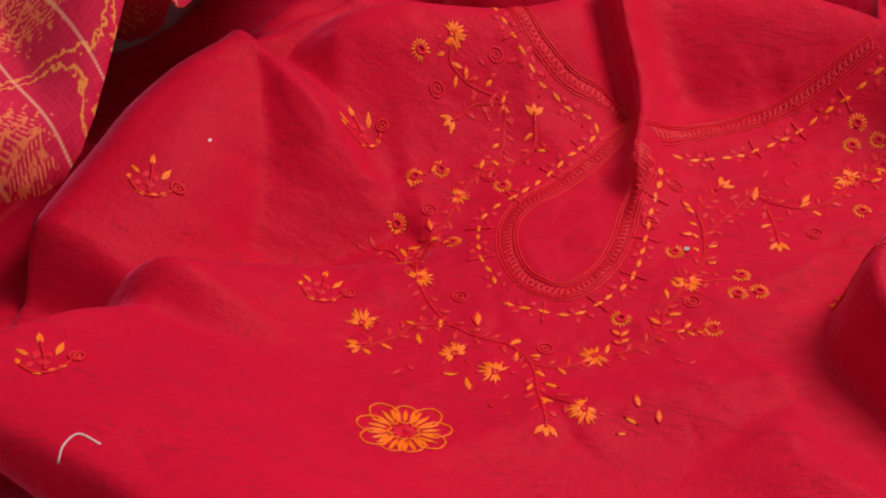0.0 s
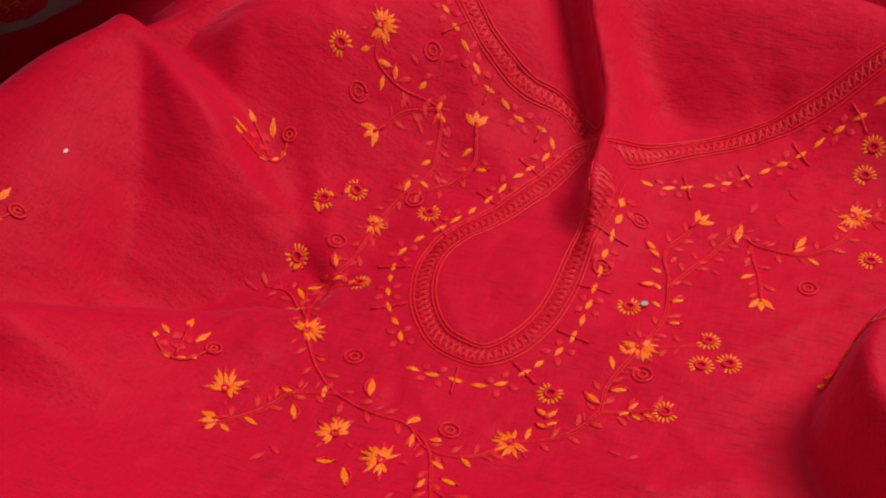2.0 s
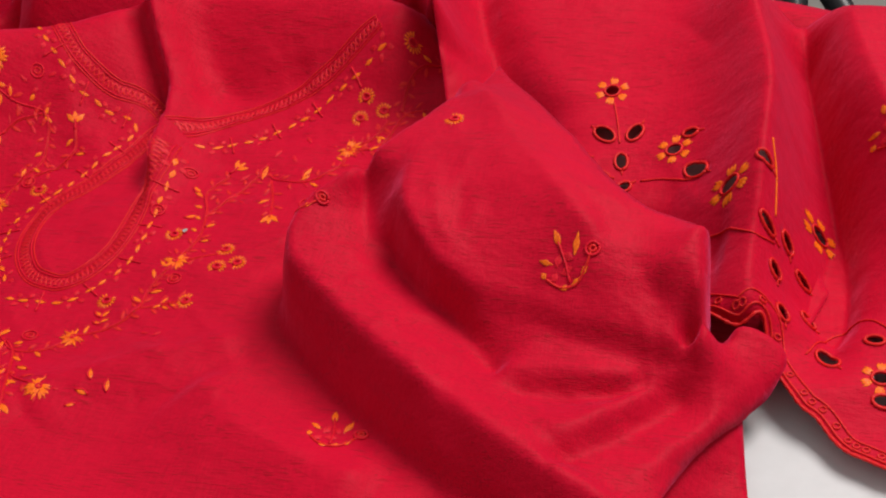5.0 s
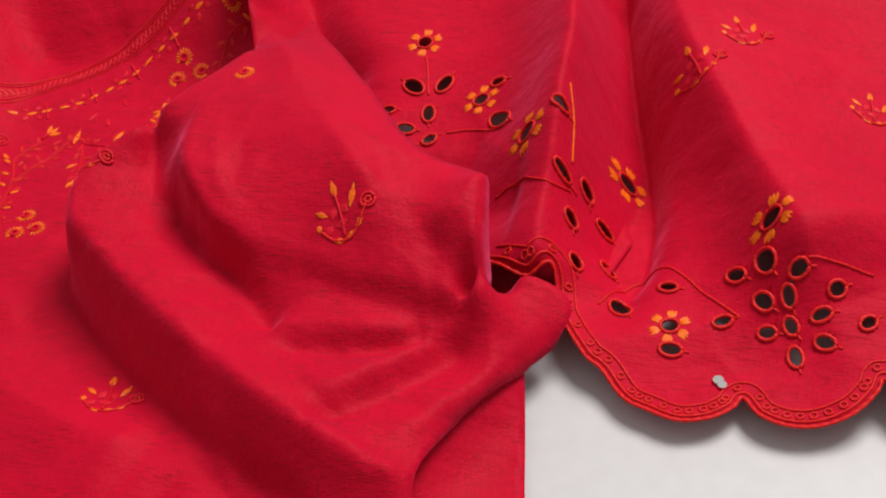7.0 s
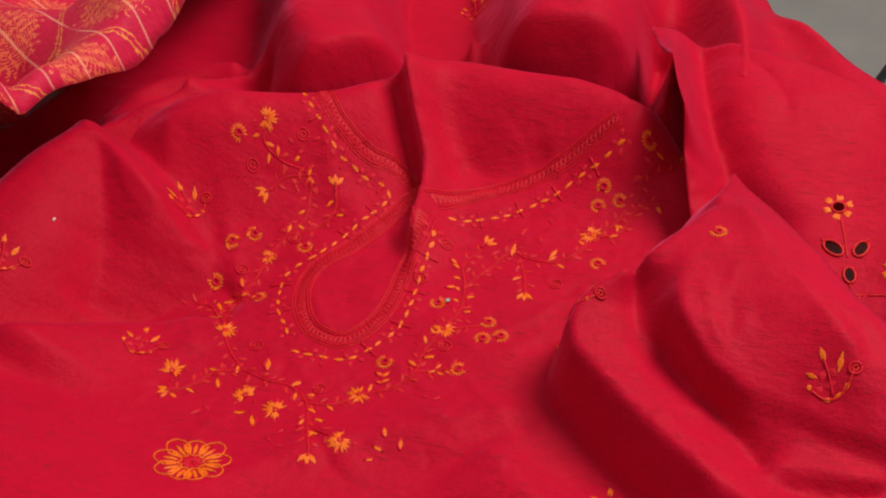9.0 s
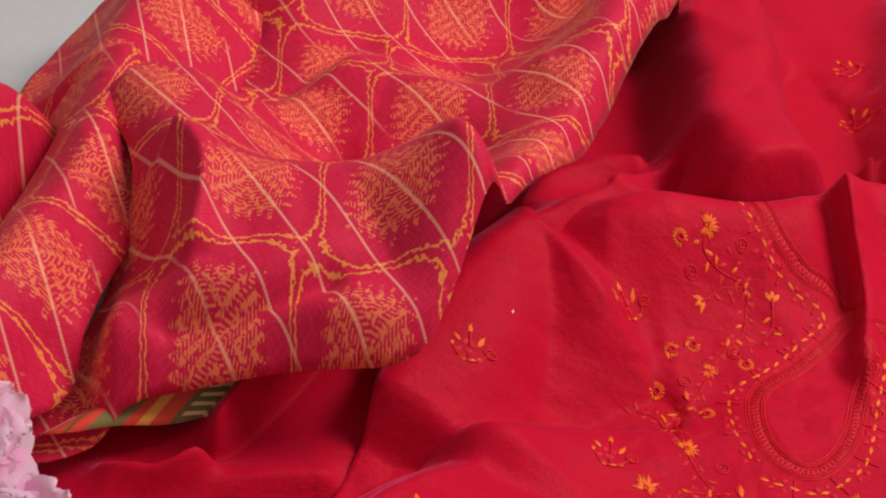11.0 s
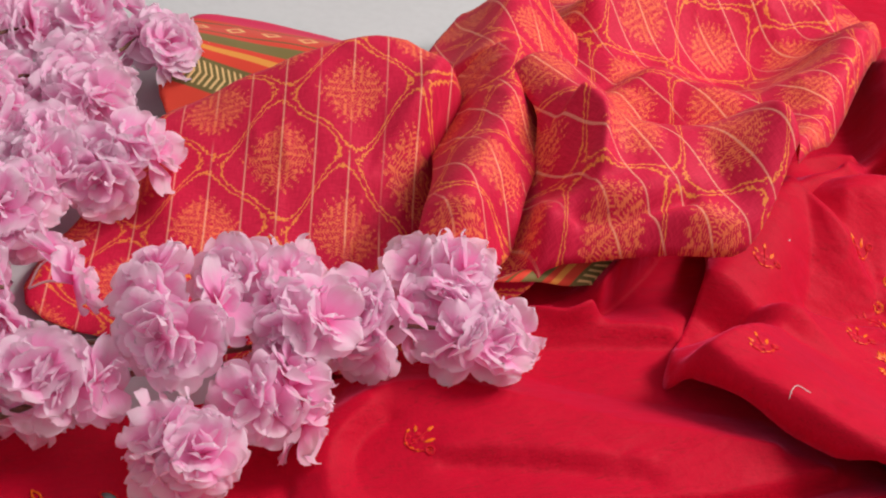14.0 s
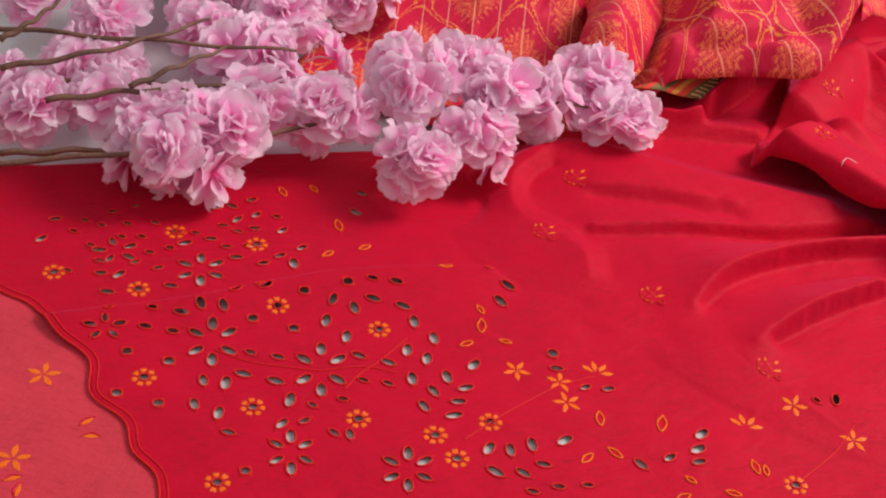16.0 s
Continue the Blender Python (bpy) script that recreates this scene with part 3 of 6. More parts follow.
scallop = Sheet((0.28, 0.9, 0.24, 0.95), [(0.31, 0.52), (0.35, 0.44), (0.40, 0.40), (0.432, 0.393), (0.45, 0.38), (0.464, 0.382), (0.464, 0.36), (0.472, 0.335), (0.48, 0.325), (0.488, 0.308), (0.497, 0.3), (0.51, 0.291), (0.525, 0.290), (0.536, 0.294), (0.542, 0.299), (0.547, 0.288), (0.558, 0.28), (0.572, 0.277), (0.588, 0.28), (0.6, 0.288), (0.605, 0.294), (0.61, 0.283), (0.625, 0.275), (0.64, 0.274), (0.655, 0.28), (0.67, 0.285),
                 (0.9, 0.35), (0.9, 0.58), (0.62, 0.585), (0.53, 0.605), (0.48, 0.65), (0.42, 0.70), (0.36, 0.74), (0.3, 0.76)], base=0.018, seed=4.0, cell=0.002, wrinkle=0.0006,
                slope=lambda x, y: 0.05 * np.clip((y - 0.42) / 0.25, 0, 1) - 0.018 * np.clip((0.34 - y) / 0.06, 0, 0.4), ridges=(
                     ([(0.5, 0.66, 0.5), (0.498, 0.54, 0.9), (0.482, 0.474, 0.9), (0.462, 0.41, 0.6), (0.455, 0.372, 0.35)], 0.055, 0.02, 0.03, 1.5),
                     ([(0.56, 0.62, 0.4), (0.556, 0.52, 0.9), (0.57, 0.43, 1), (0.59, 0.33, 1)], 0.045, 0.08, 0.025, 1.6),
                     ([(0.535, 0.6), (0.528, 0.52), (0.524, 0.45), (0.5, 0.37)], -0.032, 0.008, 0.022, 1.3),
                     ([(0.32, 0.76, 0.1), (0.31, 0.7, 0.5), (0.3, 0.65, 0.9), (0.305, 0.6, 1)], 0.055, 0.015, 0.018, 1.5),
                     ([(0.34, 0.76), (0.335, 0.68), (0.345, 0.6), (0.37, 0.54)], -0.02, 0.015, 0.02, 1.6),
                     ([(0.4, 0.47), (0.43, 0.44), (0.455, 0.43)], -0.012, 0.02, 0.02, 1.6),
                 ), creases=((30, 0.003, 0.007, 0.05, 85, 30, (0.3, 0.75, 0.4, 0.75)), (120, 0.0007, 0.003, 0.014, 0, 80, (0.38, 0.66, 0.28, 0.55))))
backing = Sheet((-0.25, 0.75, 0.55, 1.25), [(-0.25, 0.6), (-0.1, 0.58), (0.3, 0.6), (0.75, 0.56), (0.72, 0.6), (0.57, 0.66), (0.48, 0.73), (0.42, 0.82), (0.4, 1.0), (0.3, 1.2), (-0.1, 1.25), (-0.14, 0.95), (-0.18, 0.77), (-0.25, 0.7)], base=0.008, soft=True, seed=5.0, cell=0.0035, ridges=(
    ([(-0.14, 0.64), (-0.09, 0.675), (-0.05, 0.7), (0.0, 0.715)], 0.05, 0.025, 0.04, 1.6),
    ([(0.04, 1.0), (0.04, 0.86), (0.045, 0.77), (0.07, 0.7)], 0.08, 0.055, 0.05, 4.0),
    ([(0.3, 1.1), (0.26, 0.92), (0.24, 0.8), (0.225, 0.71)], 0.09, 0.07, 0.06, 3.4),
    ([(0.36, 0.9), (0.37, 0.75), (0.36, 0.68)], 0.06, 0.03, 0.03, 1.6),
    ([(0.118, 0.93), (0.14, 0.8), (0.155, 0.74), (0.155, 0.7)], -0.07, 0.022, 0.022, 1.8),
    ([(0.158, 0.82), (0.157, 0.79), (0.156, 0.74)], 0.04, 0.008, 0.008, 1.6),
    ([(-0.064, 0.699), (-0.036, 0.728), (-0.008, 0.765)], 0.018, 0.012, 0.006, 1.3),
    ([(-0.03, 0.695), (-0.01, 0.729), (0.0, 0.76)], -0.016, 0.008, 0.008, 1.3),
    ([(-0.13, 0.675), (-0.109, 0.732), (-0.066, 0.766), (-0.019, 0.773)], 0.026, 0.012, 0.03, 1.4),
    ([(0.326, 0.763), (0.31, 0.707), (0.298, 0.664)], 0.05, 0.01, 0.008, 1.3),
    ([(0.316, 0.802), (0.3, 0.739), (0.271, 0.702)], -0.045, 0.012, 0.012, 1.5),
    ([(0.62, 0.6), (0.56, 0.63), (0.47, 0.7), (0.42, 0.85)], 0.03, 0.04, 0.04, 1.8),
), creases=((46, 0.004, 0.009, 0.06, 80, 35, (-0.2, 0.6, 0.6, 0.95)),))
scarf_left = Sheet((-0.85, -0.43, 0.28, 0.9), [(-0.8, 0.33), (-0.6, 0.31), (-0.44, 0.35), (-0.45, 0.56), (-0.47, 0.69), (-0.5, 0.71), (-0.56, 0.735), (-0.64, 0.68), (-0.70, 0.63), (-0.745, 0.585), (-0.78, 0.5)], base=0.008, soft=True, seed=6.0, wrinkle=0.0018, ridges=(
    ([(-0.8, 0.54, 0.3), (-0.7, 0.59, 0.6), (-0.62, 0.63, 0.95), (-0.54, 0.66, 1.05), (-0.45, 0.63, 0.95)], 0.125, 0.06, 0.15, 2.0, 0, 0.1),
    ([(-0.505, 0.36), (-0.5, 0.5), (-0.49, 0.66)], 0.012, 0.015, 0.02, 1.6),
    ([(-0.465, 0.36), (-0.46, 0.5), (-0.46, 0.66)], -0.03, 0.02, 0.02, 1.6),
), creases=((30, 0.005, 0.008, 0.045, 80, 40, (-0.8, -0.43, 0.3, 0.75)),))
scarf_mid = Sheet((-0.55, -0.3, 0.36, 0.9), [(-0.47, 0.38), (-0.40, 0.43), (-0.385, 0.52), (-0.37, 0.60), (-0.33, 0.68), (-0.36, 0.72), (-0.44, 0.75), (-0.5, 0.72), (-0.485, 0.6), (-0.475, 0.5)], base=0.03, soft=True, seed=7.0, ridges=(
    ([(-0.45, 0.38), (-0.435, 0.5), (-0.42, 0.6), (-0.42, 0.68), (-0.43, 0.76)], 0.1, 0.06, 0.04, 2.0),
    ([(-0.39, 0.45), (-0.38, 0.56), (-0.345, 0.66)], 0.035, 0.025, 0.016, 1.5),
), creases=((30, 0.005, 0.008, 0.045, 85, 40, (-0.5, -0.34, 0.38, 0.74)),))
scarf_right = Sheet((-0.45, 0.08, 0.36, 1.2), [(-0.42, 0.42), (-0.345, 0.445), (-0.27, 0.462), (-0.185, 0.475), (-0.15, 0.555), (-0.115, 0.625), (-0.08, 0.7), (-0.045, 0.8), (0.0, 0.93), (0.02, 1.1), (-0.1, 1.2), (-0.4, 1.1), (-0.44, 0.8), (-0.425, 0.67), (-0.385, 0.58)], base=0.033, soft=True, seed=8.0, wrinkle=0.002, ridges=(
    ([(-0.43, 0.72), (-0.36, 0.63), (-0.31, 0.575), (-0.22, 0.575), (-0.15, 0.61)], 0.115, 0.09, 0.07, 2.0),
    ([(-0.39, 0.46), (-0.28, 0.485), (-0.185, 0.49), (-0.145, 0.58), (-0.105, 0.68), (-0.06, 0.8), (-0.01, 0.95)], 0.07, 0.05, 0.03, 1.8, 0, 0.04),
    ([(-0.36, 0.6), (-0.33, 0.56), (-0.325, 0.5)], 0.03, 0.014, 0.02, 1.4),
    ([(-0.35, 0.47), (-0.29, 0.48), (-0.23, 0.51)], -0.02, 0.008, 0.012, 1.4),
    ([(-0.3, 0.82), (-0.2, 0.76), (-0.12, 0.78), (-0.04, 0.9)], 0.055, 0.06, 0.06, 1.8),
    ([(-0.28, 0.70), (-0.22, 0.68), (-0.17, 0.69)], -0.025, 0.02, 0.02, 1.5),
    ([(-0.38, 0.9), (-0.2, 0.98), (-0.02, 1.0)], 0.07, 0.05, 0.05, 1.6),
), creases=((60, 0.005, 0.008, 0.045, 130, 40, (-0.43, 0, 0.42, 1)),))

lining = Sheet((-1.2, -0.4, -0.65, 0.0), [(-1.2, -0.10), (-0.95, -0.12), (-0.86, -0.165), (-0.78, -0.245), (-0.70, -0.32), (-0.64, -0.42), (-0.58, -0.65), (-1.2, -0.65)], base=0.001, seed=9.0, cell=0.004, wrinkle=0.0003)
scarf_end = Sheet((-0.86, -0.5, 0.55, 0.9), [(-0.8, 0.82), (-0.76, 0.62), (-0.6, 0.62), (-0.52, 0.68), (-0.54, 0.75), (-0.66, 0.84)], base=0.02, soft=True, seed=10.0, wrinkle=0.001, ridges=(
    ([(-0.8, 0.70), (-0.68, 0.71), (-0.55, 0.73)], 0.05, 0.1, 0.06, 2.0),))
scarf_back = Sheet((-0.6, -0.3, 0.6, 1.0), [(-0.52, 0.72), (-0.42, 0.68), (-0.36, 0.72), (-0.36, 0.9), (-0.48, 0.9)], base=0.05, soft=True, seed=11.0, ridges=(
    ([(-0.44, 0.7), (-0.43, 0.8), (-0.42, 0.9)], 0.07, 0.05, 0.06, 2.0),))
scarf_tail = Sheet((-0.48, -0.18, 0.36, 0.6), [(-0.41, 0.43), (-0.35, 0.44), (-0.3, 0.47), (-0.26, 0.53), (-0.3, 0.58), (-0.4, 0.56)], base=0.012, soft=True, seed=12.0, wrinkle=0.002, ridges=(
    ([(-0.42, 0.4), (-0.36, 0.45), (-0.28, 0.51)], 0.045, 0.03, 0.03, 1.8),))

# ---- the place ----


def thing(name, x, y, z=0.0, label="", category="", group=""):
    ob = new(name)
    ob.empty_display_size = 0.05
    ob.location = (x, y, z)
    return tagged(ob, label, category, group)


def under(ob, parent, label=""):
    """Makes ob, built in world places, a part of parent."""
    at = Vector(parent.location)
    up = parent.parent
    while up:
        at += Vector(up.location)
        up = up.parent
    ob.parent = parent
    ob.matrix_parent_inverse = Matrix.Translation(-at)
    if label:
        tagged(ob, label)
    return ob


def mesh_object(name, co, faces, materials, slots=None, smooth=True, uv=None):
    me = bpy.data.meshes.new(name)
    me.from_pydata([tuple(map(float, c)) for c in co], [], [tuple(map(int, f)) for f in faces])
    for m in materials:
        me.materials.append(m)
    if slots is not None:
        me.polygons.foreach_set("material_index", np.array(slots, np.int32))
    if smooth:
        me.polygons.foreach_set("use_smooth", np.ones(len(me.polygons), bool))
    if uv is not None:
        layer = me.uv_layers.new(name="UVMap")
        w = np.array(uv, float)
        layer.data.foreach_set("uv", w[np.array([v for f in faces for v in f])].ravel())
    me.update()
    return new(name, me)


def prism(name, ring, z0, z1, material, bevel=0.0):
    bm = bmesh.new()
    low = bm.faces.new([bm.verts.new((x, y, z0)) for x, y in ring])
    up = bmesh.ops.extrude_face_region(bm, geom=[low])
    for v in up["geom"]:
        if isinstance(v, bmesh.types.BMVert):
            v.co.z = z1
    bmesh.ops.recalc_face_normals(bm, faces=bm.faces)
    if bevel:
        bmesh.ops.bevel(bm, geom=list(bm.edges), offset=bevel, segments=2, affect="EDGES")
    me = bpy.data.meshes.new(name)
    bm.to_mesh(me)
    bm.free()
    me.materials.append(material)
    return new(name, me)


def tube_parts(path, radius, sides=8):
    """Rings of a round rod along a path of 3D points; radius a number or one for each point."""
    p = np.array(path, float)
    r = np.broadcast_to(radius, len(p))
    t = np.gradient(p, axis=0)
    t /= np.maximum(np.linalg.norm(t, axis=1), 1e-9)[:, None]
    ref = np.array([0.0, 0, 1]) if abs(t[:, 2]).mean() < 0.8 else np.array([1.0, 0, 0])
    a = np.cross(t, ref)
    a /= np.maximum(np.linalg.norm(a, axis=1), 1e-9)[:, None]
    b = np.cross(t, a)
    ang = 2 * math.pi * np.arange(sides) / sides
    co = (p[:, None] + r[:, None, None] * (np.cos(ang)[None, :, None] * a[:, None] + np.sin(ang)[None, :, None] * b[:, None])).reshape(-1, 3)
    f = [(i * sides + k, i * sides + (k + 1) % sides, (i + 1) * sides + (k + 1) % sides, (i + 1) * sides + k) for i in range(len(p) - 1) for k in range(sides)]
    f += [tuple(range(sides))[::-1], tuple((len(p) - 1) * sides + k for k in range(sides))]
    return co, f


ca, cb = Vector((0.913, -0.407)), Vector((0.407, 0.913))
corners = [ca * a + cb * b for a, b in ((-2.1, -1.9), (1.15, -1.9), (1.15, 0.8), (-2.1, 0.8))]
table = thing("table", -0.3, 0.0, -0.72, "white laminate table with a plain smooth top", "table")
under(prism("tabletop", [tuple(c) for c in corners], -0.03, 0.0, white_top, 0.003), table)
for a, b in ((-2.0, -1.8), (1.05, -1.8), (1.05, 0.7), (-2.0, 0.7)):
    c = ca * a + cb * b
    under(mesh_object("leg", *tube_parts([(c.x, c.y, -0.72), (c.x, c.y, -0.03)], 0.025, 12), [white_top]), table)
tagged(prism("floor", [(-4, -4), (4, -4), (4, 4), (-4, 4)], -0.77, -0.72, floor_mat), kind="structure")
for nm, ring in (("wall_north", [(-4, 4), (4, 4), (4, 4.1), (-4, 4.1)]), ("wall_south", [(-4, -4.1), (4, -4.1), (4, -4), (-4, -4)]),
                 ("wall_east", [(4, -4), (4.1, -4), (4.1, 4), (4, 4)]), ("wall_west", [(-4.1, -4), (-4, -4), (-4, 4), (-4.1, 4)])):
    tagged(prism(nm, ring, -0.72, 2.0, wall_mat), kind="structure")


def turned(angle, ox=0.0, oy=0.0):
    c, s = math.cos(radians(angle)), math.sin(radians(angle))
    return lambda q: np.column_stack([(q[:, 0] - ox) * c + (q[:, 1] - oy) * s, -(q[:, 0] - ox) * s + (q[:, 1] - oy) * c])


# ---- where the needlework sits on the cloth ----

BAND_LEFT = [(0.046, 0.691), (0.056, 0.672), (0.065, 0.661), (0.084, 0.648), (0.106, 0.644), (0.124, 0.623)]
BAND_KEY = [(0.124, 0.619), (0.112, 0.619), (0.093, 0.595), (0.071, 0.572), (0.049, 0.554), (0.041, 0.537), (0.041, 0.513), (0.049, 0.493), (0.061, 0.484), (0.072, 0.482), (0.085, 0.490), (0.096, 0.504), (0.104, 0.521), (0.110, 0.541), (0.117, 0.558), (0.124, 0.571), (0.129, 0.588)]
BAND_RIGHT = [(0.133, 0.602), (0.149, 0.616), (0.171, 0.625), (0.196, 0.632), (0.219, 0.639), (0.238, 0.646), (0.253, 0.652), (0.267, 0.657)]
DASH_LEFT = [(0.032, 0.687), (0.040, 0.673), (0.046, 0.664), (0.054, 0.652), (0.062, 0.643), (0.070, 0.640), (0.077, 0.633), (0.093, 0.628), (0.096, 0.618), (0.083, 0.601), (0.071, 0.588), (0.059, 0.575), (0.043, 0.562), (0.029, 0.552), (0.024, 0.537), (0.025, 0.511), (0.032, 0.494), (0.036, 0.475)]
DASH_KEY = [(0.036, 0.473), (0.050, 0.469), (0.062, 0.467), (0.074, 0.465), (0.086, 0.471), (0.097, 0.481), (0.107, 0.491), (0.114, 0.507), (0.119, 0.526), (0.124, 0.546), (0.131, 0.566), (0.133, 0.579)]
DASH_RIGHT = [(0.140, 0.593), (0.149, 0.594), (0.161, 0.596), (0.177, 0.600), (0.191, 0.606), (0.208, 0.613), (0.221, 0.619), (0.234, 0.626), (0.248, 0.631), (0.259, 0.636), (0.268, 0.641), (0.277, 0.649)]
VINE_A = [(0.007, 0.656), (0.006, 0.645), (0.018, 0.636), (0.038, 0.630), (0.039, 0.613), (0.036, 0.597), (0.025, 0.585), (0.014, 0.568), (0.003, 0.544), (-0.011, 0.524), (-0.010, 0.492)]
VINE_B = [(0.058, 0.620), (0.057, 0.604), (0.042, 0.590), (0.025, 0.584)]
VINE_C = [(-0.009, 0.487), (-0.001, 0.468), (0.010, 0.454), (0.025, 0.446), (0.040, 0.441), (0.051, 0.428), (0.054, 0.404), (0.057, 0.384)]
VINE_D = [(-0.042, 0.428), (-0.022, 0.441), (-0.009, 0.453), (0.010, 0.455)]
VINE_E = [(0.042, 0.440), (0.051, 0.428), (0.069, 0.426), (0.085, 0.435), (0.104, 0.439), (0.119, 0.451), (0.124, 0.469), (0.137, 0.488), (0.149, 0.509), (0.152, 0.533), (0.151, 0.551), (0.164, 0.568)]
VINE_F = [(0.151, 0.528), (0.169, 0.548), (0.186, 0.567), (0.195, 0.558), (0.215, 0.552), (0.233, 0.561), (0.242, 0.575)]
VINE_G = [(0.191, 0.559), (0.193, 0.539), (0.193, 0.526)]
VINE_H = [(0.120, 0.453), (0.138, 0.455), (0.148, 0.455)]
VINE_I = [(0.053, 0.408), (0.067, 0.396), (0.076, 0.391)]
VINE_J = [(0.010, 0.617), (0.021, 0.626), (0.038, 0.630)]
VINE_K = [(0.164, 0.492), (0.148, 0.490), (0.138, 0.490)]
VINE_L = [(-0.011, 0.499), (-0.024, 0.526), (-0.037, 0.531)]
VINE_M = [(0.241, 0.577), (0.257, 0.584), (0.268, 0.598)]
VINE_N = [(0.009, 0.529), (-0.004, 0.529), (-0.011, 0.522)]
VINE_O = [(0.317, 0.637), (0.296, 0.633), (0.283, 0.623), (0.276, 0.603)]
VINE_P = [(0.236, 0.577), (0.261, 0.576), (0.278, 0.599), (0.293, 0.599)]
FULL_FLOWERS = [(0.007, 0.659), (-0.009, 0.490), (-0.037, 0.451), (0.012, 0.433), (0.033, 0.420), (0.085, 0.435), (0.076, 0.391), (0.138, 0.490), (0.241, 0.579), (0.011, 0.566)]
RING_FLOWERS = [(-0.012, 0.647), (0.148, 0.454), (0.100, 0.462), (0.134, 0.515), (0.168, 0.495), (0.176, 0.482), (0.164, 0.480), (0.245, 0.549), (-0.014, 0.577), (0.001, 0.584), (0.038, 0.573), (-0.024, 0.548), (0.009, 0.529)]
RING_FLOWERS_SHOULDER = [(0.254, 0.617), (0.249, 0.603), (0.265, 0.606), (0.288, 0.643), (0.317, 0.641), (0.314, 0.500)]
TRI_LEAVES = [(0.009, 0.616), (0.058, 0.622), (0.193, 0.523), (0.167, 0.573), (-0.036, 0.434), (0.057, 0.381)]
GOLD_LEAVES = [(0.016, 0.641, 0.0039, 91), (0.039, 0.631, 0.0038, 73), (0.062, 0.601, 0.0041, -4), (-0.002, 0.584, 0.0048, 44), (0.024, 0.459, 0.0064, 90), (-0.011, 0.454, 0.0046, -21), (-0.007, 0.443, 0.0053, -77), (0.043, 0.443, 0.0041, 44), (0.010, 0.418, 0.0046, 4), (0.019, 0.411, 0.0060, -78), (0.050, 0.409, 0.0040, -122), (0.061, 0.411, 0.0044, -25), (0.118, 0.461, 0.0051, 136), (0.129, 0.466, 0.0043, 6), (0.156, 0.520, 0.0041, 15), (0.154, 0.506, 0.0037, 0), (0.143, 0.530, 0.0044, -176), (0.145, 0.554, 0.0041, 129), (0.187, 0.567, 0.0071, 74), (0.215, 0.560, 0.0060, 53), (0.026, 0.589, 0.0048, 75), (0.011, 0.440, 0.0026, -52)]
GOLD_LEAVES_MORE = [(-0.004, 0.543, 0.0047, 101), (-0.001, 0.534, 0.0042, 16), (-0.019, 0.527, 0.0056, -61), (-0.023, 0.545, 0.0039, -129), (-0.013, 0.531, 0.0048, 14), (0.006, 0.531, 0.0037, 7), (0.101, 0.451, 0.0040, 38), (0.097, 0.452, 0.0038, 138), (0.101, 0.446, 0.0032, 21), (0.097, 0.445, 0.0030, 156), (0.131, 0.453, 0.0033, 21), (0.136, 0.451, 0.0033, -37), (0.135, 0.457, 0.0036, 43), (0.141, 0.452, 0.0031, -24), (0.103, 0.398, 0.0042, 98), (0.113, 0.390, 0.0042, 87), (0.099, 0.387, 0.0039, -23), (0.094, 0.379, 0.0031, 16), (-0.011, 0.580, 0.0034, -34), (-0.017, 0.573, 0.0044, -59), (0.258, 0.574, 0.0041, 11)]
RED_LEAVES = [(0.025, 0.648, 0.0035, -40), (0.044, 0.651, 0.0037, 23), (0.054, 0.658, 0.0044, 50), (0.032, 0.642, 0.0034, -150), (0.004, 0.542, 0.0034, 35), (-0.044, 0.531, 0.0046, -38), (-0.031, 0.531, 0.0039, -29), (0.030, 0.620, 0.0035, -61), (0.044, 0.620, 0.0035, -73), (-0.017, 0.416, 0.0044, 44), (-0.011, 0.421, 0.0036, 141), (0.174, 0.564, 0.0048, 39), (0.206, 0.576, 0.0050, -80), (0.215, 0.593, 0.0043, -66), (0.195, 0.584, 0.0053, -118), (0.127, 0.431, 0.0031, -22), (0.134, 0.429, 0.0034, 24), (0.031, 0.395, 0.0040, -55), (0.038, 0.402, 0.0032, -133), (0.039, 0.387, 0.0027, 23), (0.169, 0.546, 0.0035, -152), (0.174, 0.539, 0.0031, -44)]
RED_RINGS = [(-0.002, 0.630), (0.034, 0.653), (0.030, 0.581), (0.014, 0.477), (0.059, 0.439), (0.139, 0.474), (0.215, 0.531), (-0.005, 0.554), (0.140, 0.568), (0.122, 0.536)]
BIG_FLOWER = [(-0.011, 0.370), (-0.032, 0.379), (0.017, 0.375), (-0.012, 0.395)]
BUTI_FRONT = [(-0.155, 0.518), (-0.047, 0.600), (-0.060, 0.471), (-0.172, 0.367), (0.224, 0.468)]
BUTI_WAVE = [(0.364, 0.390), (0.237, 0.342)]
BUTI_SKIRT = [(-0.443, 0.242), (-0.461, 0.141), (-0.335, 0.082), (-0.210, 0.012)]
BUTI_TROUSERS = [(0.555, 0.481), (0.643, 0.454), (0.585, 0.504)]
BUTI_BACK = [(0.162, 0.884), (0.165, 0.958), (0.212, 0.848)]
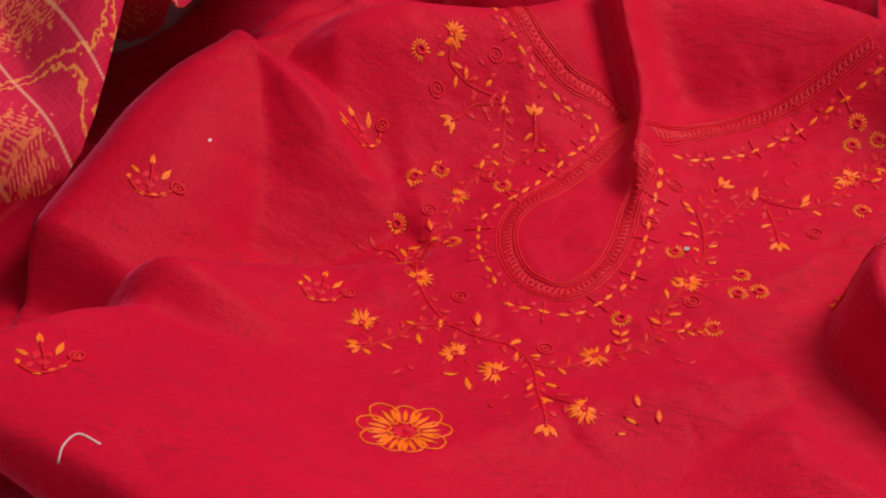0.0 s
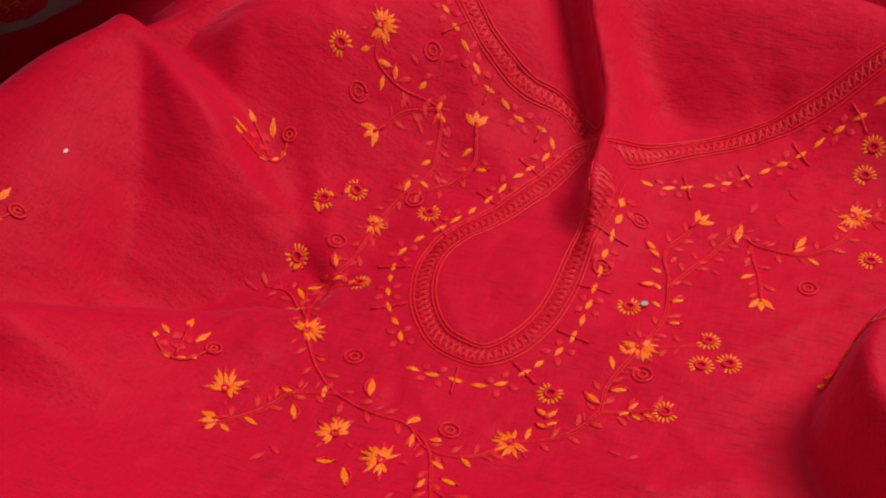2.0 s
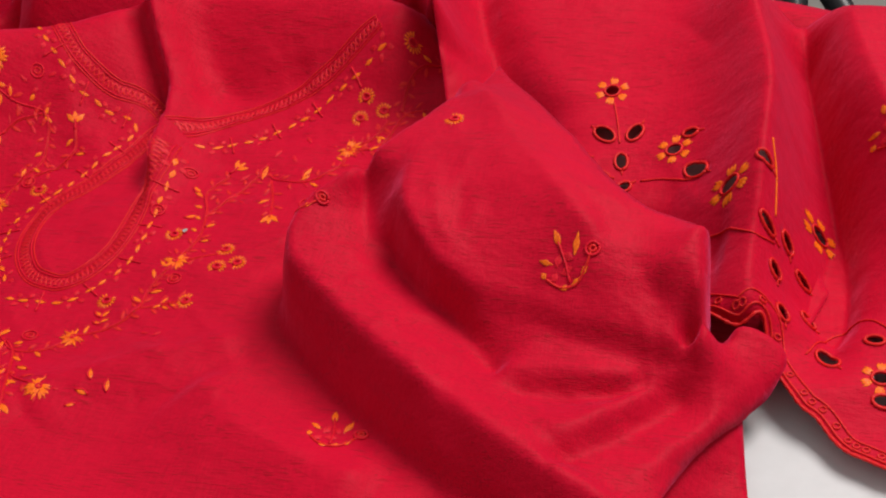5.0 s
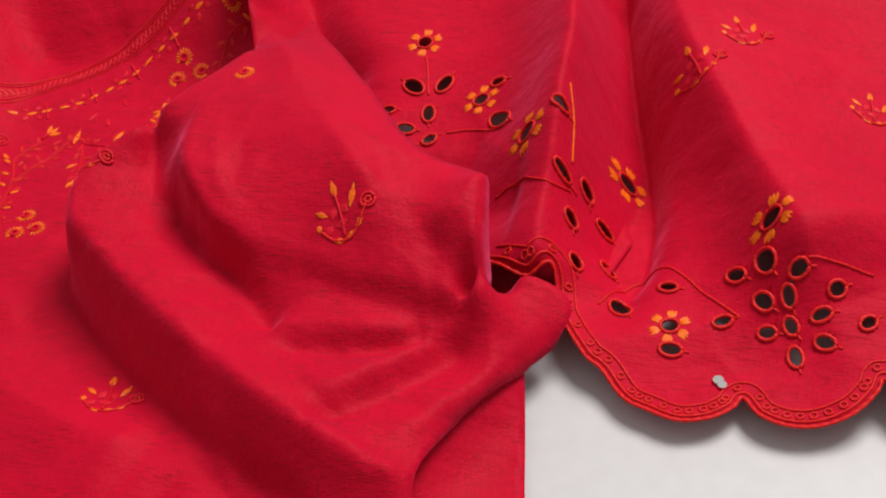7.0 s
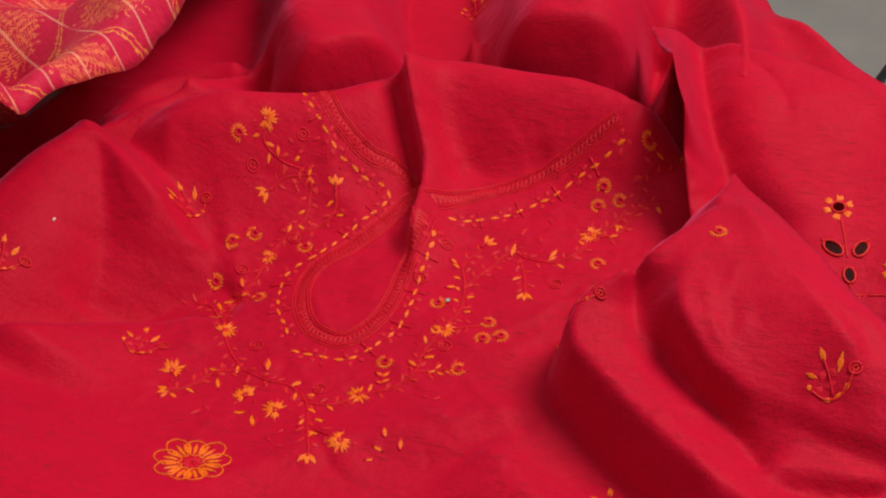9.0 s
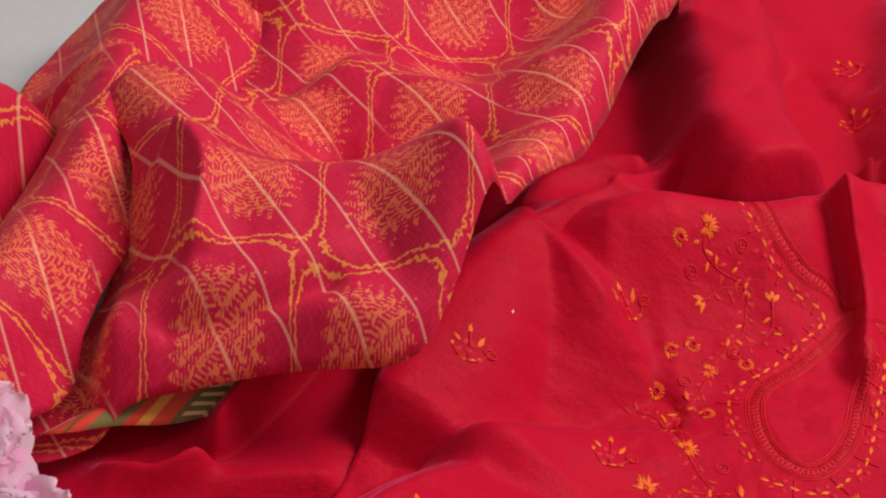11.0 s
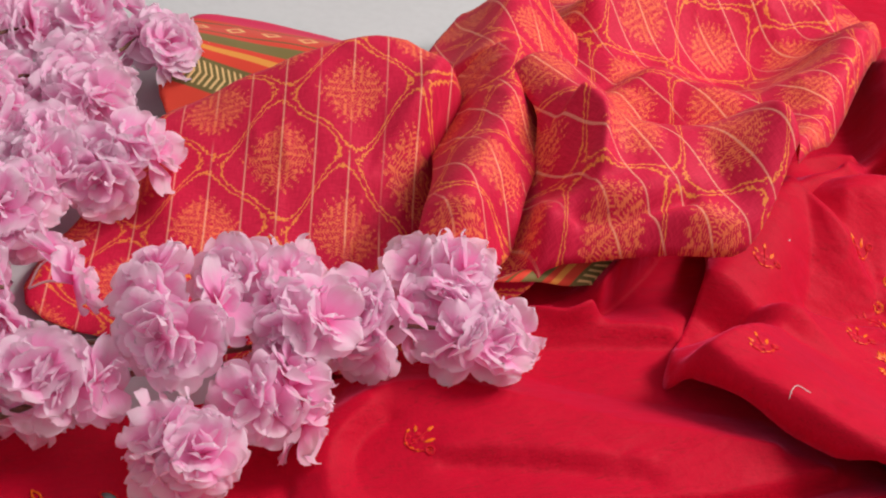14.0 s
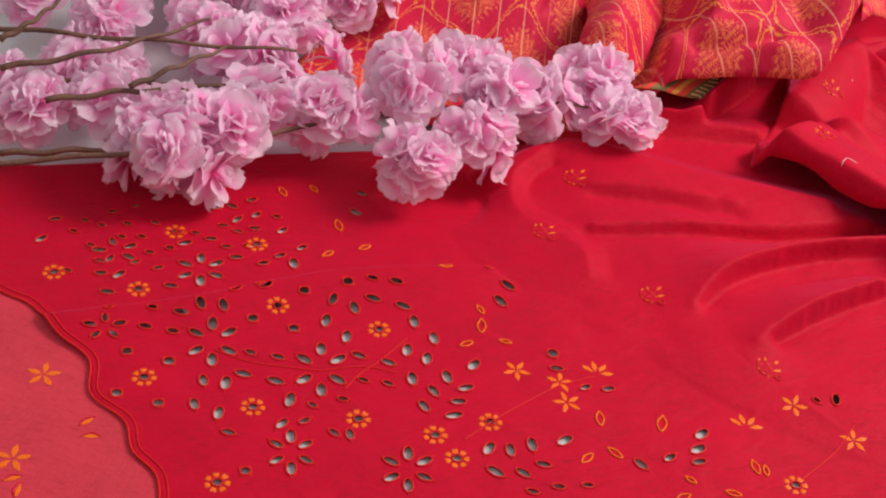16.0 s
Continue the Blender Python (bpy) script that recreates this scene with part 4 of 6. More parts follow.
EYE_FLOWERS = [(-0.742, -0.116, 0.0096, 110), (-0.724, -0.121, 0.0082, 59), (-0.716, -0.144, 0.0082, -18), (-0.726, -0.161, 0.0104, -69), (-0.744, -0.155, 0.0080, -120), (-0.752, -0.133, 0.0076, 165), (-0.635, -0.111, 0.0116, 107), (-0.616, -0.119, 0.0094, 60), (-0.609, -0.145, 0.0084, -23), (-0.619, -0.164, 0.0109, -72), (-0.638, -0.156, 0.0090, -119), (-0.646, -0.130, 0.0085, 157), (-0.628, -0.228, 0.0080, 108), (-0.613, -0.233, 0.0068, 53), (-0.607, -0.250, 0.0065, -17), (-0.616, -0.264, 0.0075, -73), (-0.631, -0.259, 0.0066, -125), (-0.637, -0.241, 0.0065, 162)]
EYE_FLOWERS_MORE = [(-0.771, -0.027, 0.0078, 51), (-0.765, -0.044, 0.0075, -6), (-0.776, -0.058, 0.0280, -69), (-0.793, -0.056, 0.0074, -128), (-0.799, -0.039, 0.0076, 171), (-0.788, -0.025, 0.0078, 111), (-0.837, -0.148, 0.0051, 115), (-0.822, -0.149, 0.0061, 37), (-0.822, -0.163, 0.0054, -25), (-0.837, -0.170, 0.0051, -110), (-0.847, -0.160, 0.0059, -170), (-0.524, -0.213, 0.0081, 103), (-0.508, -0.217, 0.0078, 52), (-0.504, -0.235, 0.0069, -12), (-0.515, -0.249, 0.0074, -75), (-0.531, -0.245, 0.0075, -128), (-0.536, -0.227, 0.0073, 164), (-0.860, -0.034, 0.0068, 48), (-0.855, -0.050, 0.0067, -13), (-0.871, -0.060, 0.0059, -94), (-0.886, -0.051, 0.0071, -164), (-0.879, -0.034, 0.0061, 126)]
EYE_ROWS = [(-0.773, -0.139, 0.0059, 9), (-0.799, -0.143, 0.0062, 5), (-0.802, -0.118, 0.0048, 7), (-0.775, -0.113, 0.0072, 8), (-0.762, -0.095, 0.0082, -57), (-0.741, -0.089, 0.0080, -59), (-0.738, -0.063, 0.0061, 43), (-0.712, -0.047, 0.0070, 49), (-0.615, 0.004, 0.0059, 2), (-0.591, 0.009, 0.0068, -1), (-0.644, -0.040, 0.0077, -90), (-0.621, -0.043, 0.0087, -62), (-0.607, -0.023, 0.0078, -4), (-0.576, -0.022, 0.0082, -11), (-0.642, -0.071, 0.0086, -83), (-0.617, -0.085, 0.0097, -79), (-0.560, -0.040, 0.0093, -69), (-0.536, -0.056, 0.0096, -69), (-0.557, -0.082, 0.0097, -83), (-0.536, -0.087, 0.0089, -84), (-0.599, -0.106, 0.0072, -9), (-0.570, -0.105, 0.0074, -11)]
EYE_ROWS_MORE = [(-0.696, -0.139, 0.0056, -12), (-0.670, -0.136, 0.0063, -6), (-0.693, -0.168, 0.0077, -1), (-0.662, -0.167, 0.0081, -8), (-0.724, -0.189, 0.0071, -61), (-0.704, -0.185, 0.0087, -77), (-0.721, -0.220, 0.0073, -60), (-0.697, -0.223, 0.0080, -81), (-0.681, -0.242, 0.0062, 1), (-0.642, -0.186, 0.0085, -83), (-0.622, -0.206, 0.0053, 50), (-0.640, -0.216, 0.0071, -108), (-0.597, -0.168, 0.0049, 3), (-0.586, -0.137, 0.0052, -5), (-0.563, -0.133, 0.0056, -13), (-0.543, -0.119, 0.0098, -71), (-0.520, -0.128, 0.0077, -48), (-0.524, -0.150, 0.0076, -48), (-0.593, -0.211, 0.0057, -27), (-0.621, -0.185, 0.0043, -20), (-0.579, -0.208, 0.0064, -65)]
EYE_SPRAY = [(-0.512, -0.105, 0.0098, -64), (-0.491, -0.080, 0.0092, -109), (-0.492, -0.113, 0.0077, -144), (-0.495, -0.133, 0.0071, -161), (-0.495, -0.152, 0.0082, -149), (-0.456, -0.182, 0.0083, -104), (-0.437, -0.177, 0.0075, -71), (-0.419, -0.164, 0.0081, -69), (-0.391, -0.148, 0.0088, -126), (-0.405, -0.184, 0.0067, 2), (-0.421, -0.200, 0.0071, -23), (-0.445, -0.207, 0.0083, -21), (-0.409, -0.219, 0.0055, 0), (-0.388, -0.206, 0.0056, 12), (-0.363, -0.195, 0.0052, 20), (-0.319, -0.153, 0.0075, -36), (-0.294, -0.136, 0.0066, 53), (-0.267, -0.095, 0.0117, -120), (-0.269, -0.116, 0.0092, -132), (-0.267, -0.132, 0.0070, 32), (-0.382, -0.071, 0.0059, -132)]
EYE_SPRAY_MORE = [(-0.413, -0.055, 0.0067, 13), (-0.360, -0.065, 0.0063, 29), (-0.481, 0.048, 0.0098, -28), (-0.484, 0.022, 0.0096, -42), (-0.505, 0.067, 0.0046, 20), (-0.160, -0.015, 0.0037, -40), (-0.141, -0.008, 0.0072, -89), (-0.665, 0.146, 0.0069, -13), (-0.662, 0.110, 0.0076, -29), (-0.750, 0.012, 0.0059, 2), (-0.727, -0.009, 0.0059, 38), (-0.715, 0.009, 0.0062, 49), (-0.698, 0.030, 0.0064, 59), (-0.698, 0.002, 0.0276, -64), (-0.771, 0.003, 0.0053, 9), (-0.769, 0.032, 0.0055, 0), (-0.786, 0.035, 0.0053, 10), (-0.805, 0.061, 0.0071, 0), (-0.789, 0.070, 0.0067, -16), (-0.773, 0.088, 0.0059, 43), (-0.822, 0.007, 0.0046, 24)]
EYE_FAR = [(-0.879, -0.066, 0.0049, 0), (-0.846, -0.055, 0.0053, 52), (-0.840, -0.133, 0.0022, 32), (-0.839, -0.035, 0.0050, -1), (-0.808, 0.012, 0.0048, 3), (-0.852, 0.012, 0.0048, -13), (-0.856, -0.015, 0.0049, 0), (-0.877, -0.001, 0.0049, -12), (-0.900, -0.013, 0.0043, -3), (-0.899, 0.013, 0.0044, -2), (-0.881, 0.031, 0.0046, -3), (-0.919, -0.011, 0.0045, -2), (-0.922, -0.032, 0.0043, -3), (-0.739, 0.071, 0.0050, 1), (-0.823, -0.021, 0.0048, 0), (-0.822, -0.055, 0.0053, 44), (-0.718, -0.047, 0.0053, 38), (-0.901, -0.091, 0.0041, -15), (-0.897, -0.047, 0.0044, -15), (-0.874, -0.023, 0.0043, -16)]
EYE_HEM = [(-0.776, 0.050, 0.0064, 70), (-0.760, 0.065, 0.0062, 70), (-0.726, 0.050, 0.0067, 70), (-0.754, 0.043, 0.0061, 10), (-0.812, -0.008, 0.0074, 40), (-0.790, 0.009, 0.0064, 15)]
EYE_HEM_MORE = [(-0.947, -0.021, 0.0063, 40), (-0.946, -0.056, 0.0068, 70), (-0.756, -0.010, 0.0067, 15), (-0.870, -0.083, 0.0063, 15), (-0.853, -0.079, 0.0073, 70), (-0.800, -0.076, 0.0066, 10), (-0.853, -0.107, 0.0070, 10)]
EYE_SQUARE = [(-0.674, -0.040, 0.0050, 22), (-0.709, -0.095, 0.0050, 22), (-0.668, -0.093, 0.0050, 22), (-0.637, -0.011, 0.0053, 27), (-0.420, -0.036, 0.0054, -6), (-0.802, -0.179, 0.0045, 20), (-0.762, -0.177, 0.0053, 22), (-0.790, -0.231, 0.0049, 19), (-0.751, -0.230, 0.0046, 19), (-0.652, -0.280, 0.0043, 20)]
GOLD_EYE_FLOWERS = [(-0.692, -0.069), (-0.590, -0.063), (-0.671, -0.205), (-0.577, -0.187), (-0.461, -0.149), (-0.481, -0.203), (-0.506, -0.182), (-0.775, -0.204), (-0.670, -0.300), (-0.177, -0.129), (-0.743, 0.018), (-0.827, 0.006), (-0.827, -0.092), (-0.912, -0.098)]
SKIRT_LEAVES = [(-0.673, 0.081, 0.0098, -59), (-0.670, 0.030, 0.0075, 54), (-0.637, 0.055, 0.0074, 44), (-0.549, 0.051, 0.0075, 21), (-0.501, 0.002, 0.0068, -47), (-0.495, -0.021, 0.0107, -79), (-0.504, -0.053, 0.0078, 42), (-0.468, -0.036, 0.0065, 2), (-0.363, -0.108, 0.0095, -76), (-0.368, -0.163, 0.0084, 60), (-0.344, -0.147, 0.0084, -30), (-0.215, -0.120, 0.0088, -65), (-0.205, -0.121, 0.0066, -77), (-0.278, -0.180, 0.0080, 40), (-0.234, -0.160, 0.0074, -1), (-0.273, -0.157, 0.0054, -25), (-0.305, -0.094, 0.0187, -90), (-0.747, 0.116, 0.0088, -47), (-0.717, 0.134, 0.0070, -40)]
SKIRT_STARS = [(-0.450, -0.072), (-0.407, -0.073), (-0.396, -0.098), (-0.182, -0.029), (-0.123, -0.055)]
SKIRT_SPRIGS = [(-0.374, -0.048), (-0.226, -0.071)]
SKIRT_STEM_A = [(-0.375, -0.052), (-0.407, -0.079), (-0.439, -0.119), (-0.460, -0.149), (-0.480, -0.180)]
SKIRT_STEM_B = [(-0.599, -0.155), (-0.590, -0.128), (-0.578, -0.106), (-0.561, -0.066)]
SKIRT_STEM_C = [(-0.123, -0.037), (-0.140, -0.073), (-0.172, -0.121)]
SKIRT_STEM_D = [(-0.728, -0.148), (-0.694, -0.151), (-0.662, -0.147), (-0.627, -0.139), (-0.592, -0.120), (-0.560, -0.116)]
CUFF_EYES = [(0.401, 0.535, 0.0069, 130), (0.419, 0.533, 0.0063, 50), (0.408, 0.513, 0.0055, -95), (0.385, 0.521, 0.0032, -16), (0.394, 0.505, 0.0051, -19), (0.392, 0.491, 0.0052, 16), (0.407, 0.495, 0.0034, 20), (0.373, 0.500, 0.0046, -23), (0.353, 0.535, 0.0045, -45), (0.328, 0.571, 0.0036, 0), (0.450, 0.520, 0.0039, -19), (0.448, 0.490, 0.0073, -55), (0.480, 0.463, 0.0026, -37), (0.476, 0.433, 0.0023, -39), (0.488, 0.434, 0.0037, -85), (0.495, 0.422, 0.0029, -33), (0.477, 0.414, 0.0033, -88), (0.476, 0.389, 0.0046, -90), (0.493, 0.399, 0.0029, -49), (0.520, 0.370, 0.0045, -26), (0.495, 0.365, 0.0079, -69)]
CUFF_EYES_MORE = [(0.541, 0.341, 0.0044, 0), (0.514, 0.331, 0.0050, -17), (0.565, 0.358, 0.0057, -68), (0.578, 0.347, 0.0034, -10), (0.552, 0.362, 0.0048, -50), (0.594, 0.338, 0.0038, 15), (0.561, 0.343, 0.0049, -49), (0.572, 0.340, 0.0028, -77), (0.571, 0.329, 0.0030, -66), (0.585, 0.329, 0.0044, -1), (0.560, 0.330, 0.0031, -22), (0.584, 0.317, 0.0046, -36), (0.570, 0.315, 0.0049, -87), (0.605, 0.322, 0.0039, 23)]
CUFF_GOLD = [(0.410, 0.568), (0.350, 0.516), (0.439, 0.512), (0.461, 0.460), (0.513, 0.458), (0.516, 0.344), (0.571, 0.374)]
CUFF_LINE_A = [(0.484, 0.368), (0.504, 0.389), (0.522, 0.385), (0.537, 0.359), (0.549, 0.341)]
CUFF_LINE_B = [(0.582, 0.349), (0.598, 0.347), (0.613, 0.344)]
CUFF_LINE_C = [(0.440, 0.443), (0.451, 0.441), (0.466, 0.425), (0.479, 0.427)]
CUFF_LINE_D = [(0.487, 0.477), (0.486, 0.460), (0.482, 0.440)]
CUFF_LINE_E = [(0.410, 0.558), (0.410, 0.544), (0.409, 0.527)]
CUFF_LINE_F = [(0.417, 0.497), (0.430, 0.494), (0.445, 0.485)]
LINT = [(-0.128, 0.555)]
THREAD = [(-0.152, 0.310), (-0.150, 0.317), (-0.145, 0.322), (-0.135, 0.317)]
SEQUIN_FRONT = [(0.141, 0.516)]
SEQUIN_CUFF = [(0.533, 0.311)]

# ---- the garments ----
kurta = thing("kurta", 0.1, 0.4, 0.0, "crumpled crimson slub-silk kurta with gold floral embroidery", "kurta")
trousers = thing("trousers", 0.5, 0.5, 0.0, "crimson silk trousers with scalloped cutwork cuff lying folded", "trousers")
scarf = thing("scarf", -0.45, 0.55, 0.0, "bunched red scarf printed with orange trellis and snowflakes", "scarf")

petal_holes = [(x, y, min(max(a, 0.0042), 0.0085), min(max(0.52 * a, 0.0027), 0.0045), t) for group in (EYE_FLOWERS, EYE_FLOWERS_MORE, EYE_ROWS, EYE_ROWS_MORE, EYE_SPRAY, EYE_SPRAY_MORE, EYE_FAR, EYE_HEM, EYE_HEM_MORE) for x, y, a, t in group]
square_holes = [(x, y, min(max(a, 0.0042), 0.0065), min(max(0.95 * a, 0.004), 0.006), t) for x, y, a, t in EYE_SQUARE]
gold_holes = [(x, y, 0.0042, 0.004, 0) for x, y in GOLD_EYE_FLOWERS]
cuff_holes = [(x, y, min(max(a, 0.004), 0.0075), min(max(0.6 * a, 0.0026), 0.0045), t) for group in (CUFF_EYES, CUFF_EYES_MORE) for x, y, a, t in group]
cuff_gold_holes = [(x, y, 0.0042, 0.0038, 0) for x, y in CUFF_GOLD]

under(front.mesh("front_panel", silk, uv=turned(-14)), kurta)
under(lower.mesh("back_panel", silk), kurta)
under(skirt.mesh("skirt_panel", silk_skirt, petal_holes + square_holes + gold_holes, uv=turned(20)), kurta)
under(lining.mesh("lining", sheer), kurta, "sheer pinkish red lining lying single over white")
under(backing.mesh("sleeve", silk), kurta)
under(scallop.mesh("leg_panel", silk, cuff_holes + cuff_gold_holes), trousers)
under(scarf_left.mesh("fold", print_mat, uv=turned(10, -0.6, 0.4)), scarf)
under(scarf_mid.mesh("fold", print_mat, uv=turned(31, -0.42, 0.5)), scarf)
under(scarf_right.mesh("fold", print_mat, uv=turned(43, -0.3, 0.56)), scarf)
under(scarf_end.mesh("border", border_mat, uv=lambda q: np.column_stack([0.5 * (0.815 - q[:, 1] - 0.1 * (q[:, 0] + 0.7)), q[:, 0]])), scarf, "orange woven border with olive chevrons")
under(scarf_back.mesh("fold", print_mat, uv=turned(20, -0.4, 0.8)), scarf)
under(scarf_tail.mesh("border", border_mat, uv=lambda q: np.column_stack([0.05 + 0.75 * (q[:, 0] + 0.36) - 0.5 * (q[:, 1] - 0.44), q[:, 1]])), scarf, "orange woven border with olive chevrons")

# ---- needlework ----


rnd = random.Random(4)


class Stitches:
    """Thread laid on a sheet; gathers pads and cords into one mesh."""

    def __init__(self, sheet):
        self.s, self.co, self.f, self.m = sheet, [], [], []
        self.mats = []

    def add(self, co, faces, material):
        if material not in self.mats:
            self.mats.append(material)
        k = len(self.co)
        self.co += list(co)
        self.f += [tuple(i + k for i in f) for f in faces]
        self.m += [self.mats.index(material)] * len(faces)

    def pad(self, x, y, turn, length, width, material, high=0.0011, point=0.5):
        """A satin-stitched leaf: slim threads laid side by side, ends ragged."""
        c, s = math.cos(radians(turn)), math.sin(radians(turn))
        strands = 5 if width > 0.0024 else 3 if width > 0.0012 else 2
        n, co, lift, f = 6, [], [], []
        for t in range(strands):
            off = (2 * (t + 0.5) / strands - 1) * 0.85
            reach = max(1 - abs(off) ** 1.6, 0.15) ** point * rnd.uniform(0.82, 1.08)
            skew = rnd.uniform(-0.12, 0.12) * length
            half = 0.5 * width / strands * 1.25
            base = len(co)
            for i in range(n):
                a = 2 * i / (n - 1) - 1
                belly = 1 - 0.55 * a * a
                for b in (-1, 0, 1):
                    lx = a * reach * length / 2 + skew * 0.4
                    ly = off * belly * width / 2 + b * half * (1 - 0.6 * a ** 4) + skew * 0.12 * a
                    co.append((x + c * lx - s * ly, y + s * lx + c * ly))
                    lift.append(0.00015 + (0.55 * high * (1 - 0.5 * off * off) * (1 - 0.75 * a * a) + 0.0001) * (1.0 if b == 0 else 0.35))
            f += [(base + i * 3 + j, base + (i + 1) * 3 + j, base + (i + 1) * 3 + j + 1, base + i * 3 + j + 1) for i in range(n - 1) for j in range(2)]
        self.add(self.s.on(co, np.array(lift)), f, material)

    def cord(self, pts, radius, material, closed=False, bead=0.0, smooth=True, step=0.0012):
        """A couched cord along plan points; bead: the stitch length of a chain."""
        p = np.array(list(pts) + ([pts[0]] if closed else []), float)
        if smooth:
            p = curve_points(p, 10)
        d = np.concatenate([[0], np.cumsum(np.hypot(*np.diff(p, axis=0).T))])
        n = max(int(d[-1] / step), 4)
        t = np.linspace(0, d[-1], n)
        q = np.column_stack([np.interp(t, d, p[:, 0]), np.interp(t, d, p[:, 1])])
        r = np.full(n, radius)
        if bead:
            r = radius * (0.55 + 0.45 * abs(np.sin(math.pi * t / bead)))
        co, f = tube_parts(self.s.on(q, radius * 0.45), r, 5)
        self.add(co, f, material)

    def ring(self, x, y, a, b, turn, radius, material, bead=0.0):
        c, s = math.cos(radians(turn)), math.sin(radians(turn))
        pts = [(x + c * a * math.cos(k) - s * b * math.sin(k), y + s * a * math.cos(k) + c * b * math.sin(k)) for k in np.linspace(0, 2 * math.pi, 25)]
        self.cord(pts, radius, material, bead=bead, smooth=False, step=0.0009)

    def done(self, name, parent, label=""):
        return under(mesh_object(name, self.co, self.f, self.mats, self.m), parent, label)




def vine(sheet, pts, parent):
    st = Stitches(sheet)
    st.cord(pts, 0.00065, red_thread, bead=0.0022)
    st.cord([(x + 0.0009, y - 0.0006) for x, y in pts], 0.0004, rim_thread, bead=0.0022)
    p = curve_points(pts, 6)
    for k in range(3, len(p) - 1, 5):
        a = math.degrees(math.atan2(p[k + 1, 1] - p[k, 1], p[k + 1, 0] - p[k, 0])) + rnd.choice((-55, 55))
        st.pad(p[k, 0] + 0.004 * math.cos(radians(a)), p[k, 1] + 0.004 * math.sin(radians(a)), a, 0.006, 0.0013, red_thread, 0.0008)
    p = curve_points([(x, y, 0.0) for x, y in pts], 40)
    r = random.Random(int(1e5 * abs(pts[0][0] + 3 * pts[0][1])))
    gone, side = 0.0, 1
    for i in range(1, len(p) - 1):
        gone += math.hypot(p[i][0] - p[i - 1][0], p[i][1] - p[i - 1][1])
        if gone > 0.0065:
            gone, side = r.uniform(0.0, 0.002), -side
            a = math.degrees(math.atan2(p[i + 1][1] - p[i - 1][1], p[i + 1][0] - p[i - 1][0])) + side * r.uniform(38, 70)
            d = r.uniform(0.004, 0.006)
            st.pad(p[i][0] + d * math.cos(radians(a)), p[i][1] + d * math.sin(radians(a)), a, r.uniform(0.005, 0.0075), 0.0023, gold_thread if r.random() < 0.22 else rim_thread, 0.0011)
    st.done("embroidered_vine", parent)


def full_flower(sheet, x, y, size, parent, turn=0.0):
    """A fan of gold satin stitches over a red calyx."""
    st = Stitches(sheet)
    for k in range(13):
        a = turn + 21 * (k - 6) + rnd.uniform(-8, 8)
        r = size * rnd.uniform(0.2, 0.36) * (1.15 if abs(k - 6) < 4 else 0.85)
        st.pad(x + r * math.cos(radians(a)), y + r * math.sin(radians(a)), a + rnd.uniform(-14, 14), size * rnd.uniform(0.4, 0.66), size * 0.13, gold_thread, 0.0013)
    for k in range(4):
        a = turn + 90 * k + 20
        st.pad(x + 0.6 * size * math.cos(radians(a)), y + 0.6 * size * math.sin(radians(a)), a, size * 0.3, size * 0.11, red_thread, 0.0009)
    st.ring(x, y, size * 0.11, size * 0.1, 0, 0.0008, red_thread)
    st.done("embroidered_flower", parent, "gold satin-stitched flower")


def ring_flower(sheet, x, y, size, parent, turn=0.0, span=300):
    """A half-open eyelash ring of gold stitches round a red coil."""
    st = Stitches(sheet)
    n = 13
    for k in range(n):
        a = turn + span * k / n
        st.pad(x + 0.36 * size * math.cos(radians(a)), y + 0.36 * size * math.sin(radians(a)), a, size * 0.3, size * 0.09, gold_thread, 0.0009)
    st.ring(x, y, size * 0.2, size * 0.18, 0, 0.0009, red_thread)
    st.done("embroidered_flower", parent, "gold eyelash-stitch ring flower")


def tri_leaf(sheet, x, y, size, parent, turn):
    st = Stitches(sheet)
    for a, l in ((-38, 0.8), (0, 0.7), (38, 0.8)):
        d = radians(turn + a)
        st.pad(x + 0.35 * size * math.cos(d), y + 0.35 * size * math.sin(d), turn + a, size * l * 0.75, size * 0.24, gold_thread, 0.001)
    st.cord([(x - 0.3 * size * math.cos(radians(turn)), y - 0.3 * size * math.sin(radians(turn))), (x, y), (x + 0.2 * size * math.cos(radians(turn)), y + 0.2 * size * math.sin(radians(turn)))], 0.0008, red_thread)
    st.done("embroidered_leaf", parent, "three-lobed gold leaf")


def leaf(sheet, x, y, length, turn, parent, material, outline=True):
    st = Stitches(sheet)
    length = min(max(length, 0.004), 0.012)
    st.pad(x, y, turn, length * 1.25, length * 0.4, material, 0.0011)
    if outline:
        c, s = math.cos(radians(turn)), math.sin(radians(turn))
        o = 0.34 * length
        st.cord([(x - c * length * 0.7, y - s * length * 0.7), (x - s * o, y + c * o), (x + c * length * 0.75, y + s * length * 0.75)], 0.0006, red_thread)
    st.done("embroidered_leaf", parent)


